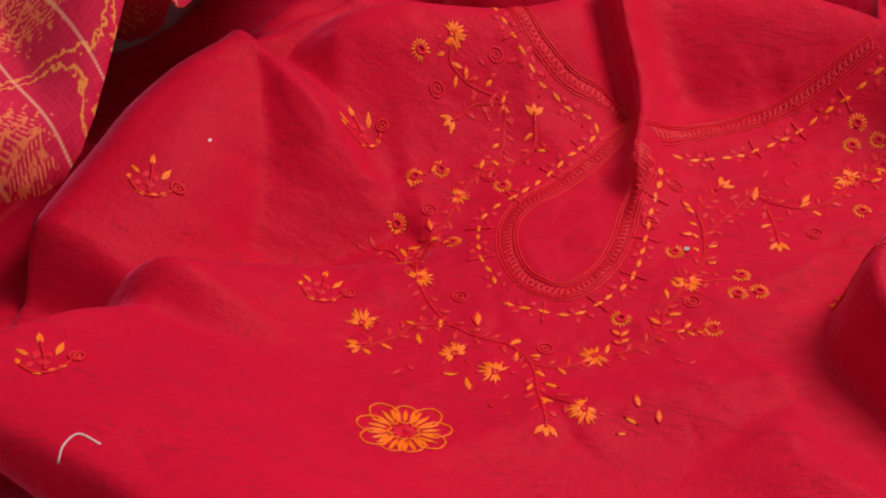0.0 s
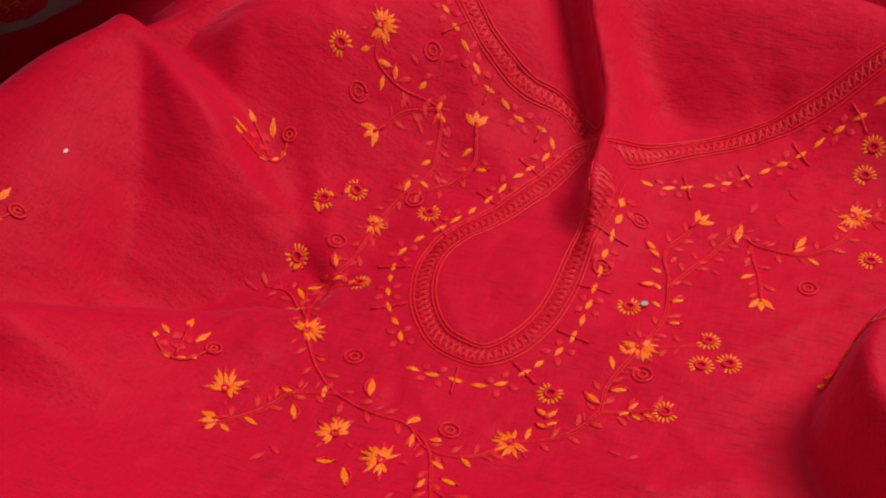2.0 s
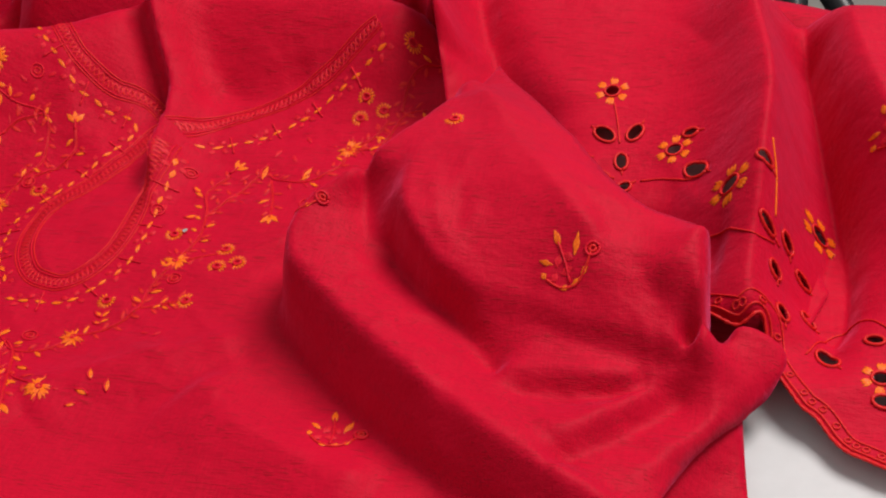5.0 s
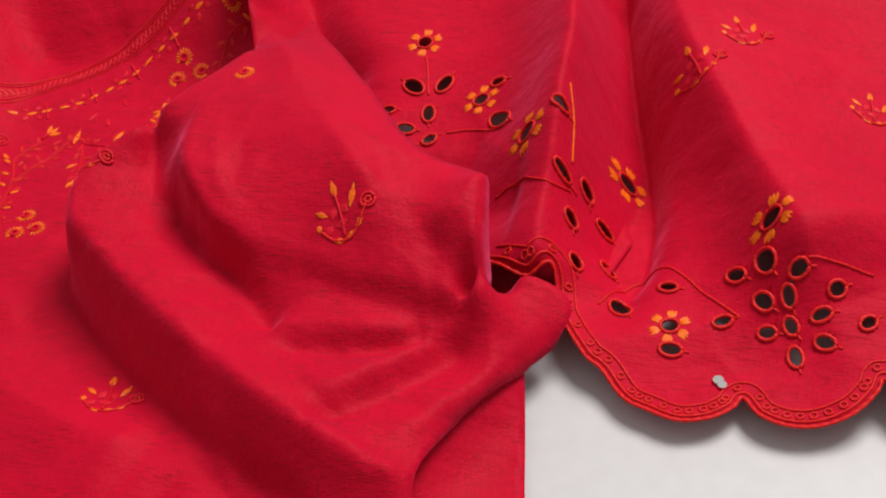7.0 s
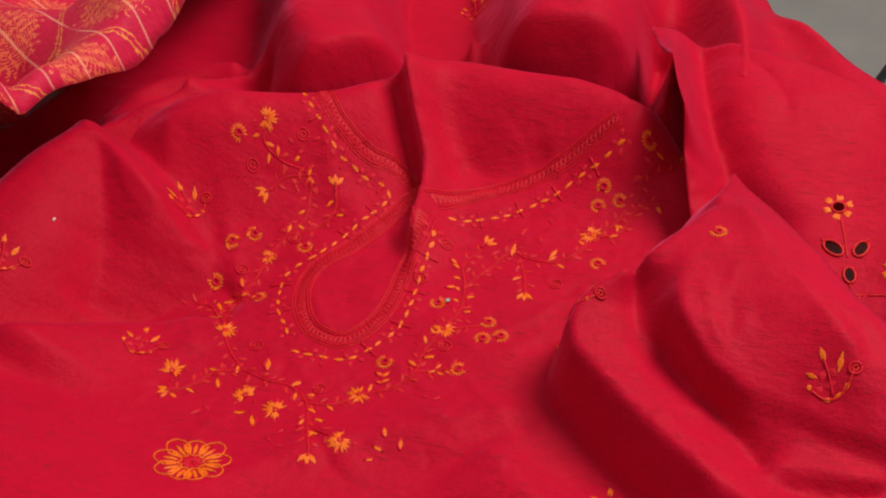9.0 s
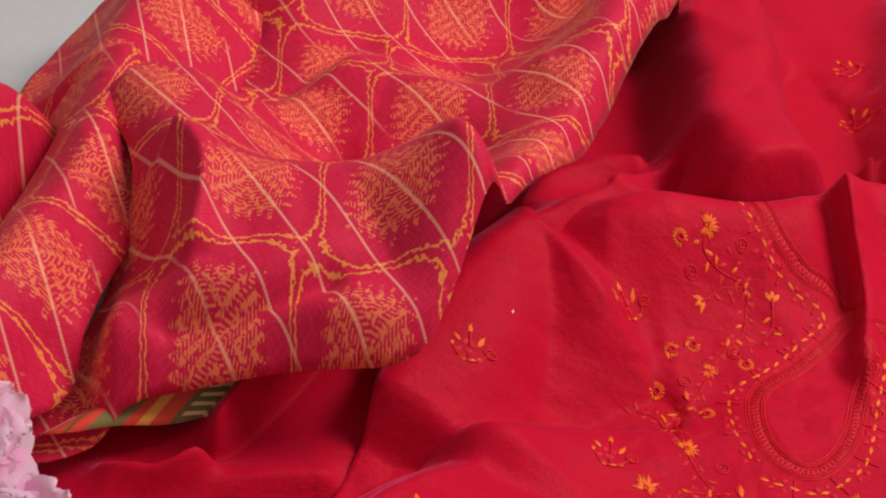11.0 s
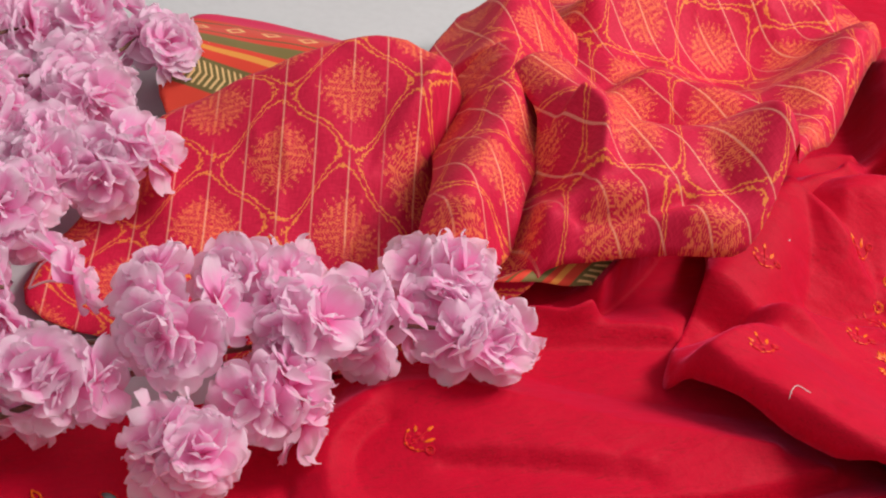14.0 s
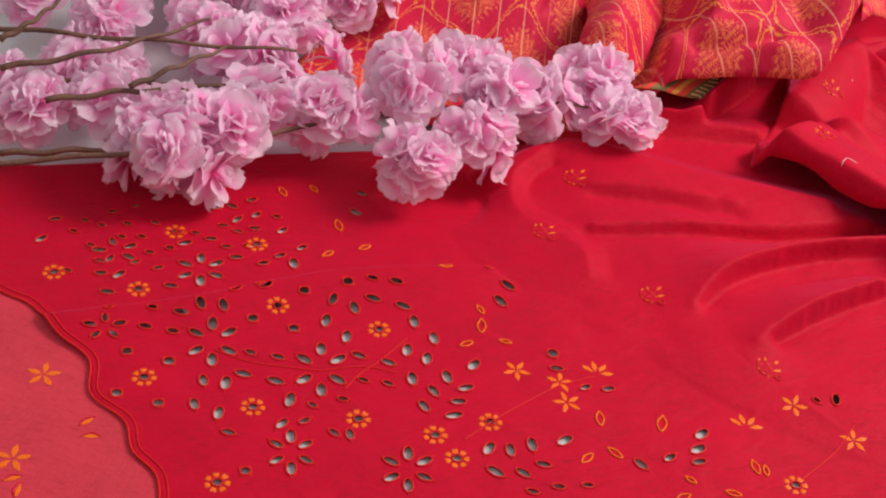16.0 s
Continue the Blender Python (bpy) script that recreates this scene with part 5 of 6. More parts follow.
def sprig(sheet, x, y, size, turn, parent):
    """The small scattered motif: gold leaves, red blooms and a stitched base."""
    st = Stitches(sheet)
    c, s = math.cos(radians(turn)), math.sin(radians(turn))

    def at(a, b):
        return x + size * (c * a - s * b), y + size * (s * a + c * b)

    for a, b, t, l, w, m in ((0.0, 0.48, 90, 0.3, 0.13, gold_thread), (-0.32, 0.2, 140, 0.26, 0.1, gold_thread), (0.3, 0.22, 62, 0.36, 0.13, gold_thread), (-0.42, 0.0, 100, 0.14, 0.11, gold_thread),
                             (0.12, -0.32, 8, 0.2, 0.09, gold_thread), (-0.12, -0.34, -12, 0.2, 0.09, gold_thread), (0.3, -0.24, 25, 0.16, 0.1, gold_thread),
                             (-0.1, 0.12, 60, 0.22, 0.16, red_thread), (0.1, 0.1, 120, 0.22, 0.14, red_thread), (0.0, -0.1, 0, 0.26, 0.14, red_thread), (-0.25, -0.12, 30, 0.2, 0.14, red_thread)):
        px, py = at(a, b)
        st.pad(px, py, turn + t, size * l, size * w, m, 0.0011)
    px, py = at(0.55, 0.02)
    st.ring(px, py, size * 0.13, size * 0.11, turn, 0.001, red_thread, 0.002)
    st.ring(px, py, size * 0.06, size * 0.05, turn, 0.0008, rim_thread)
    st.cord([at(-0.4, -0.08), at(-0.2, -0.3), at(0.1, -0.36), at(0.35, -0.2), at(0.52, 0.0)], 0.0008, rim_thread, bead=0.002)
    st.cord([at(0.0, -0.3), at(0.02, 0.05), at(0.0, 0.42)], 0.0008, red_thread, bead=0.002)
    st.done("embroidered_sprig", parent, "small gold and red sprig motif")


def eyelet(sheet, hole, parent, square=False):
    x, y, a, b, t = hole
    st = Stitches(sheet)
    st.ring(x, y, a + 0.0005, b + 0.0005, t, 0.0012, rim_thread, 0.0016)
    if square:
        c, s = math.cos(radians(t + 45)), math.sin(radians(t + 45))
        o = a + 0.0028
        st.cord([(x + o * (c * u - s * v), y + o * (s * u + c * v)) for u, v in ((1, 0), (0, 1), (-1, 0), (0, -1), (1, 0))], 0.0006, rim_thread, smooth=False)
    else:
        c, s = math.cos(radians(t)), math.sin(radians(t))
        st.cord([(x + c * (a + 0.001), y + s * (a + 0.001)), (x + c * (a + 0.004), y + s * (a + 0.004))], 0.0006, rim_thread, smooth=False)
    st.done("eyelet_rim", parent)


def gold_eyelet(sheet, x, y, size, parent, petals=7):
    st = Stitches(sheet)
    st.ring(x, y, 0.0046, 0.0044, 0, 0.001, rim_thread, 0.0016)
    for k in range(petals):
        a = 360 * k / petals + 12
        for o in (-10, 0, 10):
            d = radians(a + o)
            st.pad(x + size * 0.38 * math.cos(d), y + size * 0.38 * math.sin(d), a + o, size * 0.26, size * 0.1, gold_thread, 0.001)
    st.done("embroidered_flower", parent, "gold flower round an eyelet")


def star(sheet, x, y, size, parent, turn):
    st = Stitches(sheet)
    for k in range(5):
        a = turn + 72 * k
        st.pad(x + 0.3 * size * math.cos(radians(a)), y + 0.3 * size * math.sin(radians(a)), a, size * 0.5, size * 0.2, gold_thread, 0.001)
    st.done("embroidered_flower", parent, "gold star flower")


def offset(pts, o):
    p = curve_points(pts, 8)
    t = np.gradient(p, axis=0)
    t /= np.maximum(np.hypot(t[:, 0], t[:, 1]), 1e-9)[:, None]
    return np.column_stack([p[:, 0] - o * t[:, 1], p[:, 1] + o * t[:, 0]])


def band(sheet, pts, parent, half=0.0042):
    """The neckline band: corded edges and a crossed chain filling, raised from the cloth."""
    st = Stitches(sheet)
    for o, r, m in ((half, 0.0006, red_thread), (-half, 0.0006, red_thread), (half + 0.0018, 0.0005, rim_thread), (-half - 0.0018, 0.00045, rim_thread)):
        q = offset(pts, o)
        st.cord(q, r, m, bead=0.0018 if m is red_thread else 0, smooth=False)
    p = curve_points(pts, 30)
    d = np.concatenate([[0], np.cumsum(np.hypot(*np.diff(p, axis=0).T))])
    for k in range(int(d[-1] / 0.0034)):
        s = 0.002 + k * 0.0034
        x, y = np.interp(s, d, p[:, 0]), np.interp(s, d, p[:, 1])
        x2, y2 = np.interp(s + 0.001, d, p[:, 0]), np.interp(s + 0.001, d, p[:, 1])
        a = math.degrees(math.atan2(y2 - y, x2 - x))
        st.pad(x, y, a + 62, 2 * half, 0.0015, red_thread, 0.0012)
        st.pad(x, y, a - 62, 1.7 * half, 0.0013, rim_thread, 0.001)
    st.done("neckline_band", parent, "raised red corded neckline band")


def dashes(sheet, pts, parent):
    """Gold dashes with small red crosses between them."""
    p = curve_points(pts, 30)
    d = np.concatenate([[0], np.cumsum(np.hypot(*np.diff(p, axis=0).T))])
    for k in range(int(d[-1] / 0.0102)):
        s = 0.004 + k * 0.0102 + rnd.uniform(-0.001, 0.001)
        x, y = np.interp(s, d, p[:, 0]), np.interp(s, d, p[:, 1])
        x2, y2 = np.interp(s + 0.001, d, p[:, 0]), np.interp(s + 0.001, d, p[:, 1])
        a = math.degrees(math.atan2(y2 - y, x2 - x))
        st = Stitches(sheet)
        st.pad(x, y, a + rnd.uniform(-12, 12), rnd.uniform(0.006, 0.0075), 0.0026, gold_thread, 0.0011, 0.35)
        st.done("gold_dash", parent)
        if k % 3 == 1:
            for o in (45, -45, 135, -135):
                u, v = math.cos(radians(a + o)), math.sin(radians(a + o))
                st = Stitches(sheet)
                st.pad(x + 0.0055 * u, y + 0.0055 * v, a + o, 0.005, 0.0034, red_thread, 0.0012, 0.35)
                st.done("red_petal_stitch", parent)
        elif k % 3 == 2:
            u, v = math.cos(radians(a + 90)), math.sin(radians(a + 90))
            far = 0.008
            st = Stitches(sheet)
            st.cord([(x - far * u, y - far * v), (x - 0.003 * u, y - 0.003 * v), (x + 0.003 * u, y + 0.003 * v), (x + far * u, y + far * v)], 0.0008, red_thread, bead=0.002)
            st.done("red_bar_stitch", parent)


for pts in (BAND_LEFT, BAND_KEY, BAND_RIGHT):
    band(front, pts, kurta)
for pts in (DASH_LEFT, DASH_KEY, DASH_RIGHT):
    dashes(front, pts, kurta)
for pts in (VINE_A, VINE_B, VINE_C, VINE_D, VINE_E, VINE_F, VINE_G, VINE_H, VINE_I, VINE_J, VINE_K, VINE_L, VINE_M, VINE_N, VINE_O, VINE_P):
    vine(front, pts, kurta)
for k, (x, y) in enumerate(FULL_FLOWERS):
    full_flower(front, x, y, 0.0145 if k < 9 else 0.0115, kurta, 40 * k)
for k, (x, y) in enumerate(RING_FLOWERS + RING_FLOWERS_SHOULDER):
    ring_flower(front, x, y, 0.0118, kurta, 50 * k)
for (x, y), a in zip(TRI_LEAVES, (215, 92, 268, 40, 200, 268)):
    tri_leaf(front, x, y, 0.014, kurta, a)
for x, y, a, t in GOLD_LEAVES + GOLD_LEAVES_MORE:
    leaf(front, x, y, a * 1.35, t, kurta, gold_thread)
for x, y, a, t in RED_LEAVES:
    leaf(front, x, y, a * 1.5, t, kurta, red_thread, False)
for x, y in RED_RINGS:
    st = Stitches(front)
    st.ring(x, y, 0.0042, 0.004, 0, 0.0007, red_thread, 0.0018)
    st.ring(x, y, 0.002, 0.0018, 0, 0.0005, rim_thread)
    st.done("embroidered_ring", kurta)

# the large open flower: corded petals with gold hearts
bx, by = BIG_FLOWER[0]
for k in range(9):
    st = Stitches(front)
    a = 10 + 40 * k
    d = radians(a)
    reach = 0.0145 + 0.006 * abs(math.cos(d)) + (0.002 if math.sin(d) > 0.3 else -0.001)
    c, s = math.cos(d), math.sin(d)
    ring = [(bx + c * 0.006, by + s * 0.006)] + [(bx + c * (reach * u) - s * 0.0065 * v, by + s * (reach * u) + c * 0.0065 * v) for u, v in ((0.55, 0.8), (0.85, 1), (1.12, 0.55), (1.18, 0), (1.12, -0.55), (0.85, -1), (0.55, -0.8))] + [(bx + c * 0.006, by + s * 0.006)]
    st.cord(ring, 0.0006, gold_thread, bead=0.0019)
    for o in (-16, 0, 16):
        e = radians(a + o)
        st.pad(bx + 0.0125 * math.cos(e), by + 0.0125 * math.sin(e), a + o * 0.7, 0.011, 0.0023, gold_thread, 0.0012)
    st.done("flower_petal", kurta, "gold corded petal of the large flower")
st = Stitches(front)
for k in range(9):
    d = radians(40 * k)
    st.pad(bx + 0.004 * math.cos(d), by + 0.004 * math.sin(d), 40 * k, 0.006, 0.003, red_thread, 0.0013)
st.done("flower_heart", kurta)

for (x, y), t in zip(BUTI_FRONT, (0, 30, -5, 20, -20)):
    sprig(front, x, y, 0.026, t, kurta)
for (x, y), t in zip(BUTI_WAVE, (10, -5)):
    sprig(front, x, y, 0.027, t, kurta)
for (x, y), t in zip(BUTI_SKIRT, (-40, -40, -35, -40)):
    sprig(skirt, x, y, 0.027, t, kurta)
for (x, y), t in zip(BUTI_BACK, (0, 30, 20)):
    sprig(backing, x, y, 0.027, t, kurta)
for (x, y), t in zip(BUTI_TROUSERS, (10, -10, 5)):
    sprig(scallop, x, y, 0.025, t, trousers)

# cutwork of the skirt
for h in petal_holes:
    eyelet(skirt, h, kurta)
for h in square_holes:
    eyelet(skirt, h, kurta, True)
for x, y in GOLD_EYE_FLOWERS:
    gold_eyelet(skirt, x, y, 0.023, kurta)
for x, y, a, t in SKIRT_LEAVES:
    st = Stitches(skirt)
    c, s = math.cos(radians(t)), math.sin(radians(t))
    a = min(max(a, 0.006), 0.011)
    st.cord([(x - c * a, y - s * a), (x - s * 0.4 * a, y + c * 0.4 * a), (x + c * a, y + s * a), (x + s * 0.4 * a, y - c * 0.4 * a), (x - c * a, y - s * a)], 0.0011, gold_thread, bead=0.002)
    st.done("embroidered_leaf", kurta, "gold outlined leaf")
for k, (x, y) in enumerate(SKIRT_STARS):
    star(skirt, x, y, 0.026, kurta, 25 * k)
for x, y in SKIRT_SPRIGS:
    for k in range(4):
        a = 20 + 45 * k
        st = Stitches(skirt)
        st.pad(x + 0.011 * math.cos(radians(a)), y + 0.011 * math.sin(radians(a)), a, 0.014, 0.0055, gold_thread, 0.001)
        st.done("embroidered_leaf", kurta)
for pts in (SKIRT_STEM_A, SKIRT_STEM_B, SKIRT_STEM_C, SKIRT_STEM_D):
    st = Stitches(skirt)
    st.cord(pts, 0.0008, rim_thread, bead=0.002)
    st.done("embroidered_stem", kurta)

# cutwork and scalloped edge of the trouser cuff
for h in cuff_holes:
    eyelet(scallop, h, trousers)
for x, y in CUFF_GOLD:
    gold_eyelet(scallop, x, y, 0.021, trousers, 6)
for pts in (CUFF_LINE_A, CUFF_LINE_B, CUFF_LINE_C, CUFF_LINE_D, CUFF_LINE_E, CUFF_LINE_F):
    st = Stitches(scallop)
    st.cord(pts, 0.0007, gold_thread if pts is CUFF_LINE_D else rim_thread, bead=0.002)
    st.done("embroidered_line", trousers)
hem = [p for p in scallop.outline if 0.43 <= p[0] <= 0.68 and p[1] < 0.4]
hem_in = offset(hem, 0.009)
st = Stitches(scallop)
st.cord(hem, 0.0012, rim_thread, bead=0.0016)
st.cord(offset(hem, 0.003), 0.0007, rim_thread)
st.cord(hem_in, 0.0007, rim_thread, bead=0.002)
st.done("hem_cord", trousers, "raised red scalloped hem stitching")
mid = offset(hem, 0.006)
for k in range(3, len(mid) - 2, 4):
    st = Stitches(scallop)
    st.ring(mid[k, 0], mid[k, 1], 0.0017, 0.0015, 0, 0.0006, rim_thread)
    st.done("stitched_ring", trousers)
edge = [p for p in skirt.outline if p[0] < -0.6 and p[1] < -0.05]
st = Stitches(skirt)
st.cord(edge, 0.0014, rim_thread, bead=0.0018)
st.cord(offset(edge, 0.007), 0.0009, rim_thread, bead=0.002)
st.done("hem_cord", kurta, "raised red scalloped hem stitching")
for x, y in ((-0.895, -0.30), (-0.86, -0.23), (-0.84, -0.33)):
    star(lining, x, y, 0.03, kurta, 30)
for x, y, t in ((-0.83, -0.35, 40), (-0.82, -0.36, 100), (-0.845, -0.365, 140), (-0.80, -0.27, 60), (-0.79, -0.285, 20)):
    leaf(lining, x, y, 0.012, t, kurta, gold_thread)

# ---- loose bits ----
st = Stitches(front)
st.cord(THREAD, 0.0005, white_thread)
ob = mesh_object("thread_scrap", st.co, st.f, st.mats, st.m)
tagged(ob, "curled pale thread scrap lying on the silk", "thread")
st = Stitches(front)
st.pad(LINT[0][0], LINT[0][1], 60, 0.0035, 0.0012, white_thread, 0.0008)
tagged(mesh_object("lint_speck", st.co, st.f, st.mats, st.m), "tiny white lint speck on the silk", "lint")


def sequin(sheet, x, y, r):
    co, f = [], []
    for k in range(14):
        a = 2 * math.pi * k / 14
        co.append((x + r * math.cos(a), y + r * math.sin(a)))
    low, top = sheet.on(co, 0.0012), sheet.on(co, 0.0016)
    f = [tuple(range(14))[::-1], tuple(range(14, 28))] + [(k, (k + 1) % 14, 14 + (k + 1) % 14, 14 + k) for k in range(14)]
    tagged(mesh_object("sequin", list(low) + list(top), f, [sequin_mat], smooth=False), "round silver sequin stitched on red cloth", "sequin", "loose sequins")


sequin(front, *SEQUIN_FRONT[0], 0.0016)
sequin(scallop, *SEQUIN_CUFF[0], 0.0026)
sequin(scallop, SEQUIN_CUFF[0][0] + 0.0012, SEQUIN_CUFF[0][1] - 0.0034, 0.0022)

# ---- blossom branches ----


def petal_grid(length, width, cup, ruffle, seed):
    """One silk petal from its base at the origin, along +x, edges ruffled and curled."""
    n, k = 7, 7
    r = random.Random(seed)
    ph = r.uniform(0, 6)
    co, uv = [], []
    for i in range(n + 1):
        s = math.sin(0.5 * math.pi * i / n)
        g = min(s / 0.6, 1.0)
        w = width * (0.14 + 0.86 * g * g * (3 - 2 * g)) * math.sqrt(1 - (max(0.0, s - 0.6) / 0.43) ** 2)
        for j in range(k + 1):
            t = 2 * j / k - 1
            notch = 0.07 * (1 - abs(t)) * (1 if i == n else 0)
            x = length * (s - notch + 0.03 * s ** 6 * math.cos(7 * t + ph))
            z = cup * length * (0.55 * s * s + 0.5 * t * t * s) + ruffle * length * s * s * math.sin(5 * t + ph + 2.5 * s)
            co.append((x, 0.5 * w * t * (1 + 0.05 * s * math.sin(9 * s + ph)), z))
            uv.append((0.5 * t + 0.5, s))
    f = [(i * (k + 1) + j, (i + 1) * (k + 1) + j, (i + 1) * (k + 1) + j + 1, i * (k + 1) + j + 1) for i in range(n) for j in range(k)]
    return np.array(co), uv, f


def blossom_mesh(seed):
    """A double silk blossom facing +z: three rings of ruffled petals and a tuft of stalks."""
    r = random.Random(seed)
    co, uv, f = [], [], []
    for ring, (count, length, tip, cup) in enumerate(((5, 0.046, 2, 0.16), (4, 0.04, 26, 0.2), (2, 0.026, 52, 0.3))):
        for k in range(count):
            c, u, g = petal_grid(length * r.uniform(0.85, 1.15), length * r.uniform(1.0, 1.25), cup * r.uniform(0.5, 1.3), r.uniform(0.04, 0.1), seed * 50 + ring * 10 + k)
            m = Matrix.Rotation(radians(360 * k / count + 25 * ring + r.uniform(-14, 14)), 3, "Z") @ Matrix.Rotation(radians(-tip + r.uniform(-22, 22)), 3, "Y") @ Matrix.Rotation(radians(r.uniform(-20, 20)), 3, "X")
            base = len(co)
            co += [tuple(m @ Vector(v) + Vector((0, 0, 0.002 * ring))) for v in c]
            uv += u
            f += [tuple(i + base for i in q) for q in g]
    me = bpy.data.meshes.new("blossom")
    me.from_pydata(co, [], f)
    me.materials.append(pink_petal)
    me.polygons.foreach_set("use_smooth", np.ones(len(f), bool))
    layer = me.uv_layers.new(name="UVMap")
    w = np.array(uv)
    layer.data.foreach_set("uv", w[np.array([v for q in f for v in q])].ravel())
    return me


BLOSSOMS = [blossom_mesh(k) for k in range(7)]


def branch(stems, clusters, seed, label):
    """A silk cherry branch: brown stems, pale stalks, and tufts of blossoms round the stems. clusters: x, y, z, radius, count."""
    r = random.Random(seed)
    ob = thing("blossom_branch", stems[0][0][0], stems[0][0][1], 0.0, label, "artificial flowers", "cherry branches")
    for pts in stems:
        p = curve_points(pts, 12)
        p[:, 2] += 0.002 * np.sin(np.arange(len(p)) * 0.9)
        under(mesh_object("stem", *tube_parts(p, np.linspace(0.0036, 0.0018, len(p)), 7), [twig_mat]), ob)
    for cx, cy, cz, rad, count in clusters:
        for k in range(count):
            up = Vector((r.gauss(0, 0.8), r.gauss(0, 0.8) - 0.4, r.gauss(0, 0.6) + 0.8)).normalized()
            at = Vector((cx, cy, cz)) + Vector((up.x, up.y, up.z * 0.75)) * rad * r.uniform(0.75, 1.05)
            at.z = max(at.z, 0.028)
            if k >= 0.85 * count:
                continue
            b = new("blossom", BLOSSOMS[r.randrange(7)])
            b.matrix_basis = Matrix.Translation(at) @ up.to_track_quat("Z", "Y").to_matrix().to_4x4() @ Matrix.Rotation(r.uniform(0, 6.3), 4, "Z") @ Matrix.Diagonal((*([r.uniform(0.62, 0.88)] * 3), 1))
            under(b, ob)
            if k % 3 == 0:
                mid = (Vector((cx, cy, cz)) + at) / 2 + Vector((r.uniform(-0.006, 0.006), r.uniform(-0.006, 0.006), 0.006))
                under(mesh_object("stalk", *tube_parts(curve_points([(cx, cy, cz), tuple(mid), tuple(at)], 5), 0.0011, 5), [stalk_mat]), ob, "pale plastic flower stalk")
    return ob


branch([[(-1.25, -0.12, 0.05), (-1.0, -0.02, 0.06), (-0.82, 0.08, 0.07), (-0.65, 0.24, 0.06), (-0.5, 0.31, 0.07), (-0.38, 0.36, 0.06)],
        [(-1.2, 0.05, 0.07), (-1.0, 0.1, 0.09), (-0.8, 0.19, 0.08), (-0.62, 0.27, 0.07)],
        [(-1.2, 0.16, 0.08), (-0.98, 0.17, 0.11), (-0.78, 0.25, 0.1)],
        [(-1.045, 0.072, 0.140), (-1.025, 0.110, 0.150), (-1.019, 0.171, 0.150)],
        [(-1.044, 0.066, 0.110), (-0.951, 0.138, 0.120), (-0.887, 0.257, 0.110)],
        [(-0.911, 0.088, 0.110), (-0.874, 0.137, 0.120), (-0.844, 0.213, 0.110)],
        [(-1.017, 0.004, 0.050), (-0.929, 0.043, 0.055), (-0.866, 0.086, 0.050), (-0.805, 0.129, 0.050)],
        [(-0.984, 0.044, 0.100), (-0.904, 0.102, 0.100), (-0.816, 0.154, 0.090), (-0.742, 0.206, 0.080)]],
       [(-0.405, 0.335, 0.05, 0.03, 7), (-0.45, 0.39, 0.07, 0.032, 7), (-0.5, 0.335, 0.055, 0.032, 6), (-0.56, 0.22, 0.05, 0.036, 7), (-0.6, 0.165, 0.045, 0.034, 7), (-0.55, 0.3, 0.08, 0.036, 7), (-0.6, 0.34, 0.07, 0.036, 7), (-0.645, 0.27, 0.09, 0.042, 8),
        (-1.038, 0.085, 0.06, 0.04, 6), (-1.005, 0.070, 0.06, 0.036, 5), (-0.987, 0.172, 0.06, 0.04, 6), (-0.948, 0.114, 0.06, 0.04, 6), (-0.897, 0.083, 0.06, 0.036, 5), (-0.852, 0.098, 0.06, 0.04, 6), (-0.846, 0.066, 0.06, 0.036, 5), (-0.815, 0.120, 0.06, 0.036, 5), (-0.851, 0.277, 0.06, 0.04, 6), (-0.793, 0.185, 0.06, 0.04, 6), (-0.781, 0.297, 0.06, 0.04, 6), (-0.726, 0.203, 0.06, 0.04, 6), (-0.880, 0.065, 0.04, 0.026, 4), (-0.836, 0.067, 0.04, 0.026, 4)],
       21, "pink silk cherry blossom branch with brown stems, lying over the kurta")
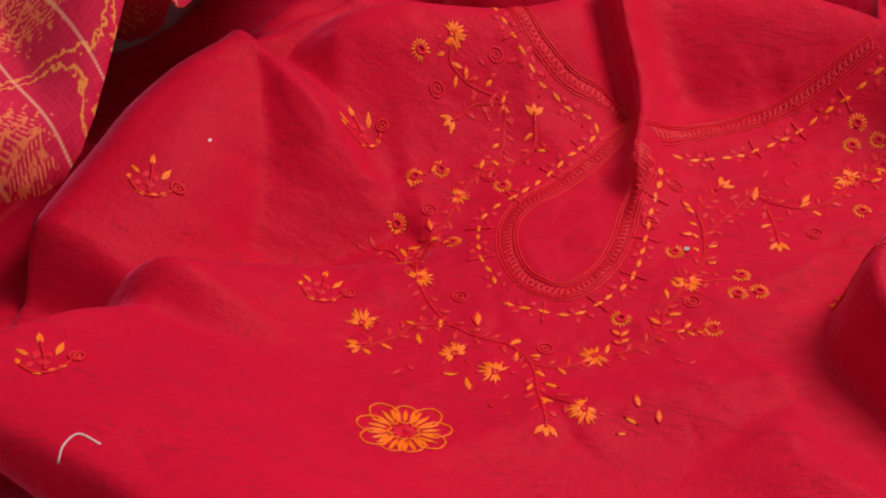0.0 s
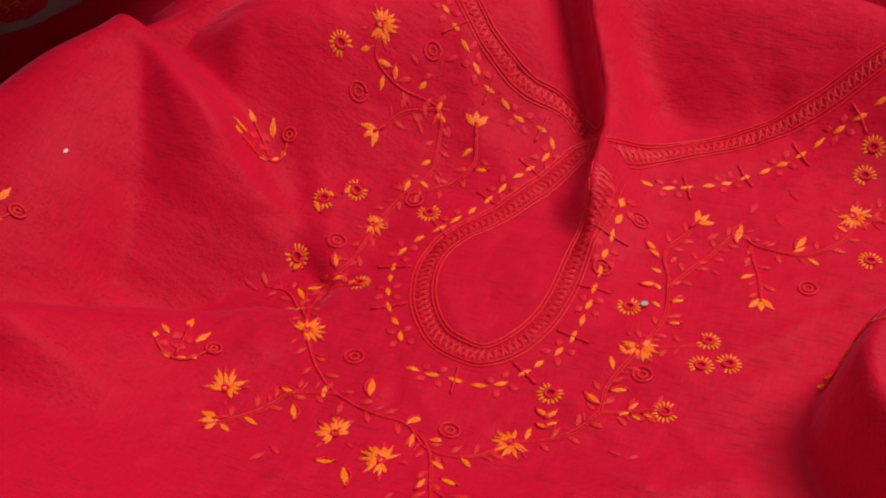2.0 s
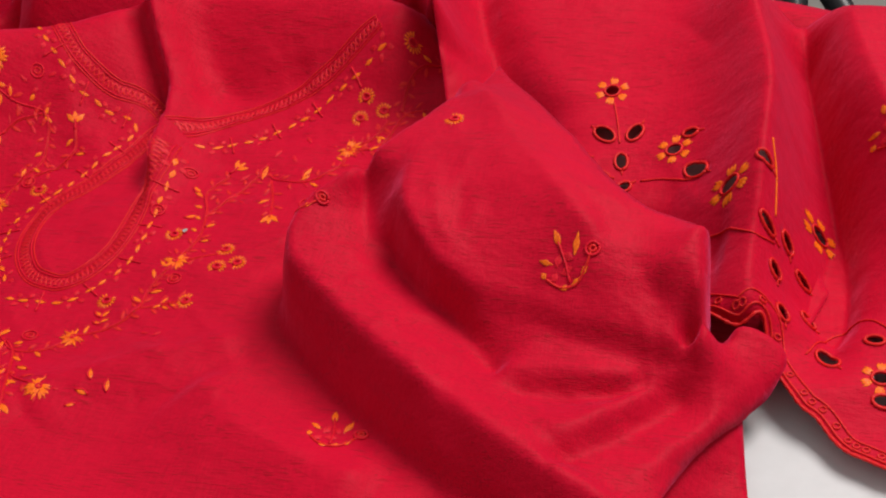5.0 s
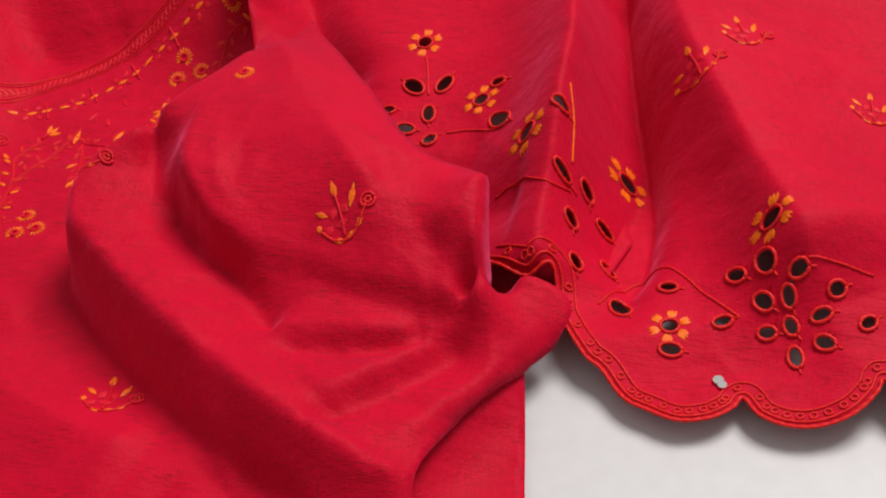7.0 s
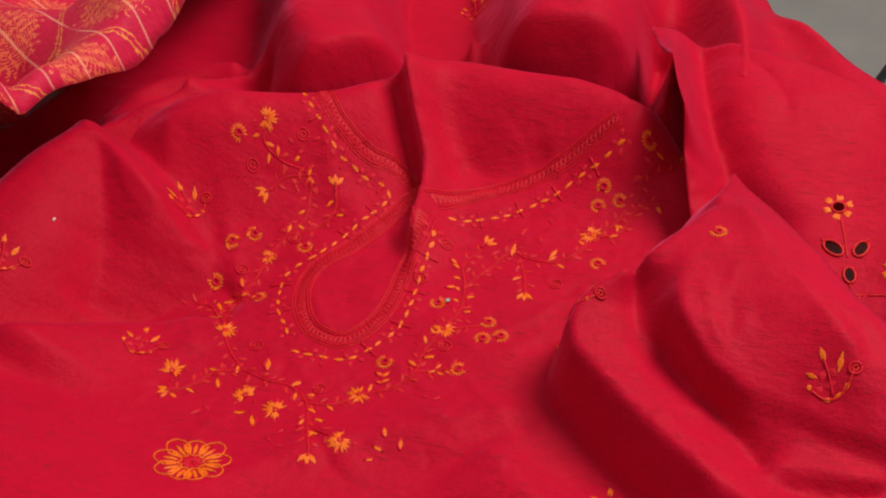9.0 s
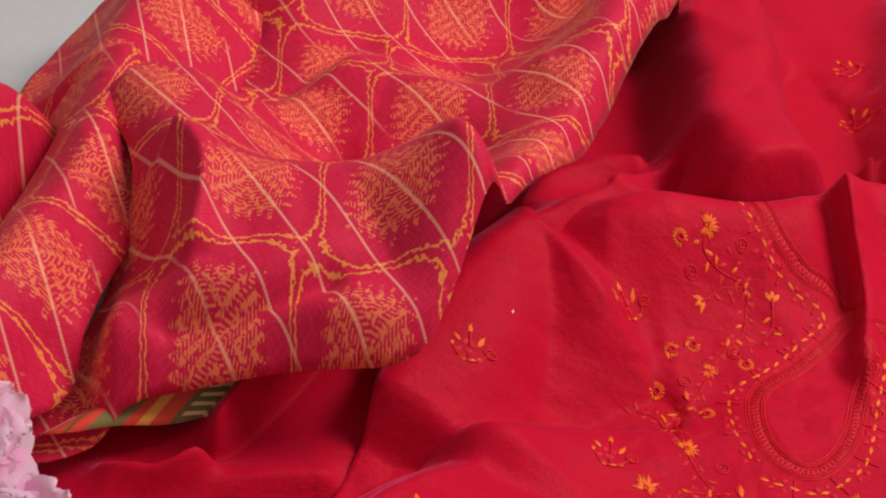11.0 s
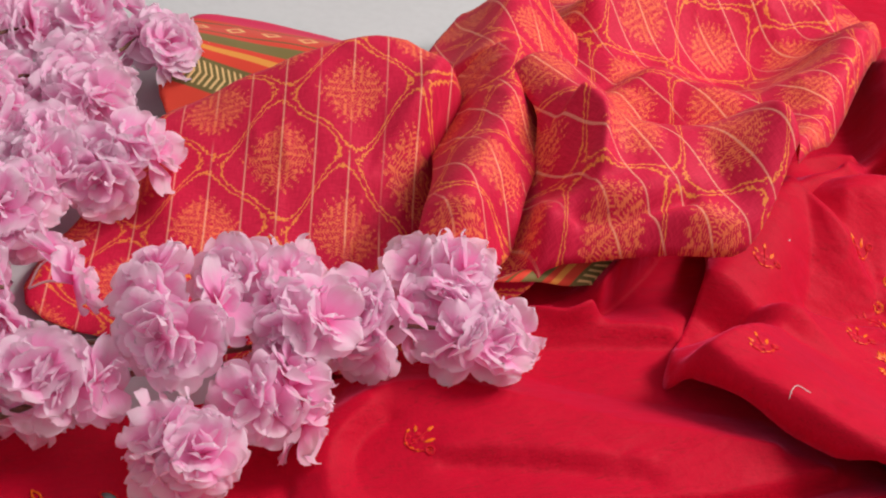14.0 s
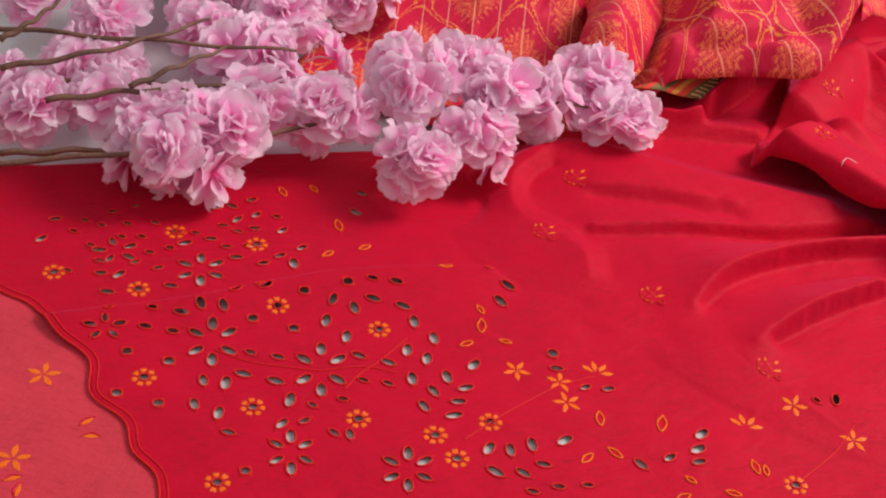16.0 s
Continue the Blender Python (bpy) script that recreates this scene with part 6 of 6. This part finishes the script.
branch([[(-1.3, 0.25, 0.1), (-1.1, 0.38, 0.1), (-0.95, 0.5, 0.09), (-0.84, 0.62, 0.08), (-0.8, 0.72, 0.07)],
        [(-1.25, 0.4, 0.09), (-1.05, 0.5, 0.09), (-0.92, 0.66, 0.08)]],
       [(-0.79, 0.7, 0.05, 0.036, 9), (-0.85, 0.6, 0.06, 0.04, 9), (-0.87, 0.72, 0.06, 0.04, 9), (-0.84, 0.48, 0.06, 0.042, 10), (-0.93, 0.55, 0.07, 0.042, 10), (-0.95, 0.68, 0.06, 0.04, 9),
        (-0.83, 0.38, 0.06, 0.04, 9), (-0.92, 0.42, 0.07, 0.042, 10), (-1.02, 0.5, 0.07, 0.042, 9), (-0.9, 0.31, 0.06, 0.04, 9), (-1.0, 0.36, 0.08, 0.042, 9), (-1.1, 0.4, 0.07, 0.04, 8), (-1.0, 0.26, 0.07, 0.04, 8), (-1.1, 0.28, 0.08, 0.04, 8),
        (-0.935, 0.412, 0.06, 0.04, 7), (-0.901, 0.492, 0.06, 0.04, 7), (-0.821, 0.458, 0.06, 0.04, 7), (-0.824, 0.395, 0.06, 0.04, 7), (-1.002, 0.505, 0.06, 0.04, 7), (-0.829, 0.578, 0.06, 0.04, 7), (-0.763, 0.481, 0.06, 0.04, 7)],
       22, "pink silk cherry blossom branch, lying beside the printed scarf")

# ---- tripod ----
tripod = thing("tripod", 0.66, 1.12, -0.72, "black metal camera tripod with splayed legs, standing behind the table", "tripod")
hub = Vector((0.655, 1.1, -0.2))
under(mesh_object("hub", *tube_parts([hub + Vector((0, 0, z)) for z in (-0.03, -0.028, 0.0, 0.03, 0.032, 0.06)], [0.018, 0.03, 0.032, 0.03, 0.02, 0.018], 16), [black_mat]), tripod)
under(mesh_object("column", *tube_parts([hub + Vector((0, 0, z)) for z in (-0.2, 0.05, 0.5)], [0.013, 0.014, 0.014], 12), [black_mat]), tripod)
for ang in (205, 265, 330):
    d = Vector((math.cos(radians(ang)), math.sin(radians(ang)), 0))
    under(mesh_object("leg", *tube_parts([hub + d * 0.02, hub + d * 0.2 + Vector((0, 0, -0.26)), hub + d * 0.38 + Vector((0, 0, -0.52))], [0.014, 0.012, 0.009], 10), [black_mat]), tripod)
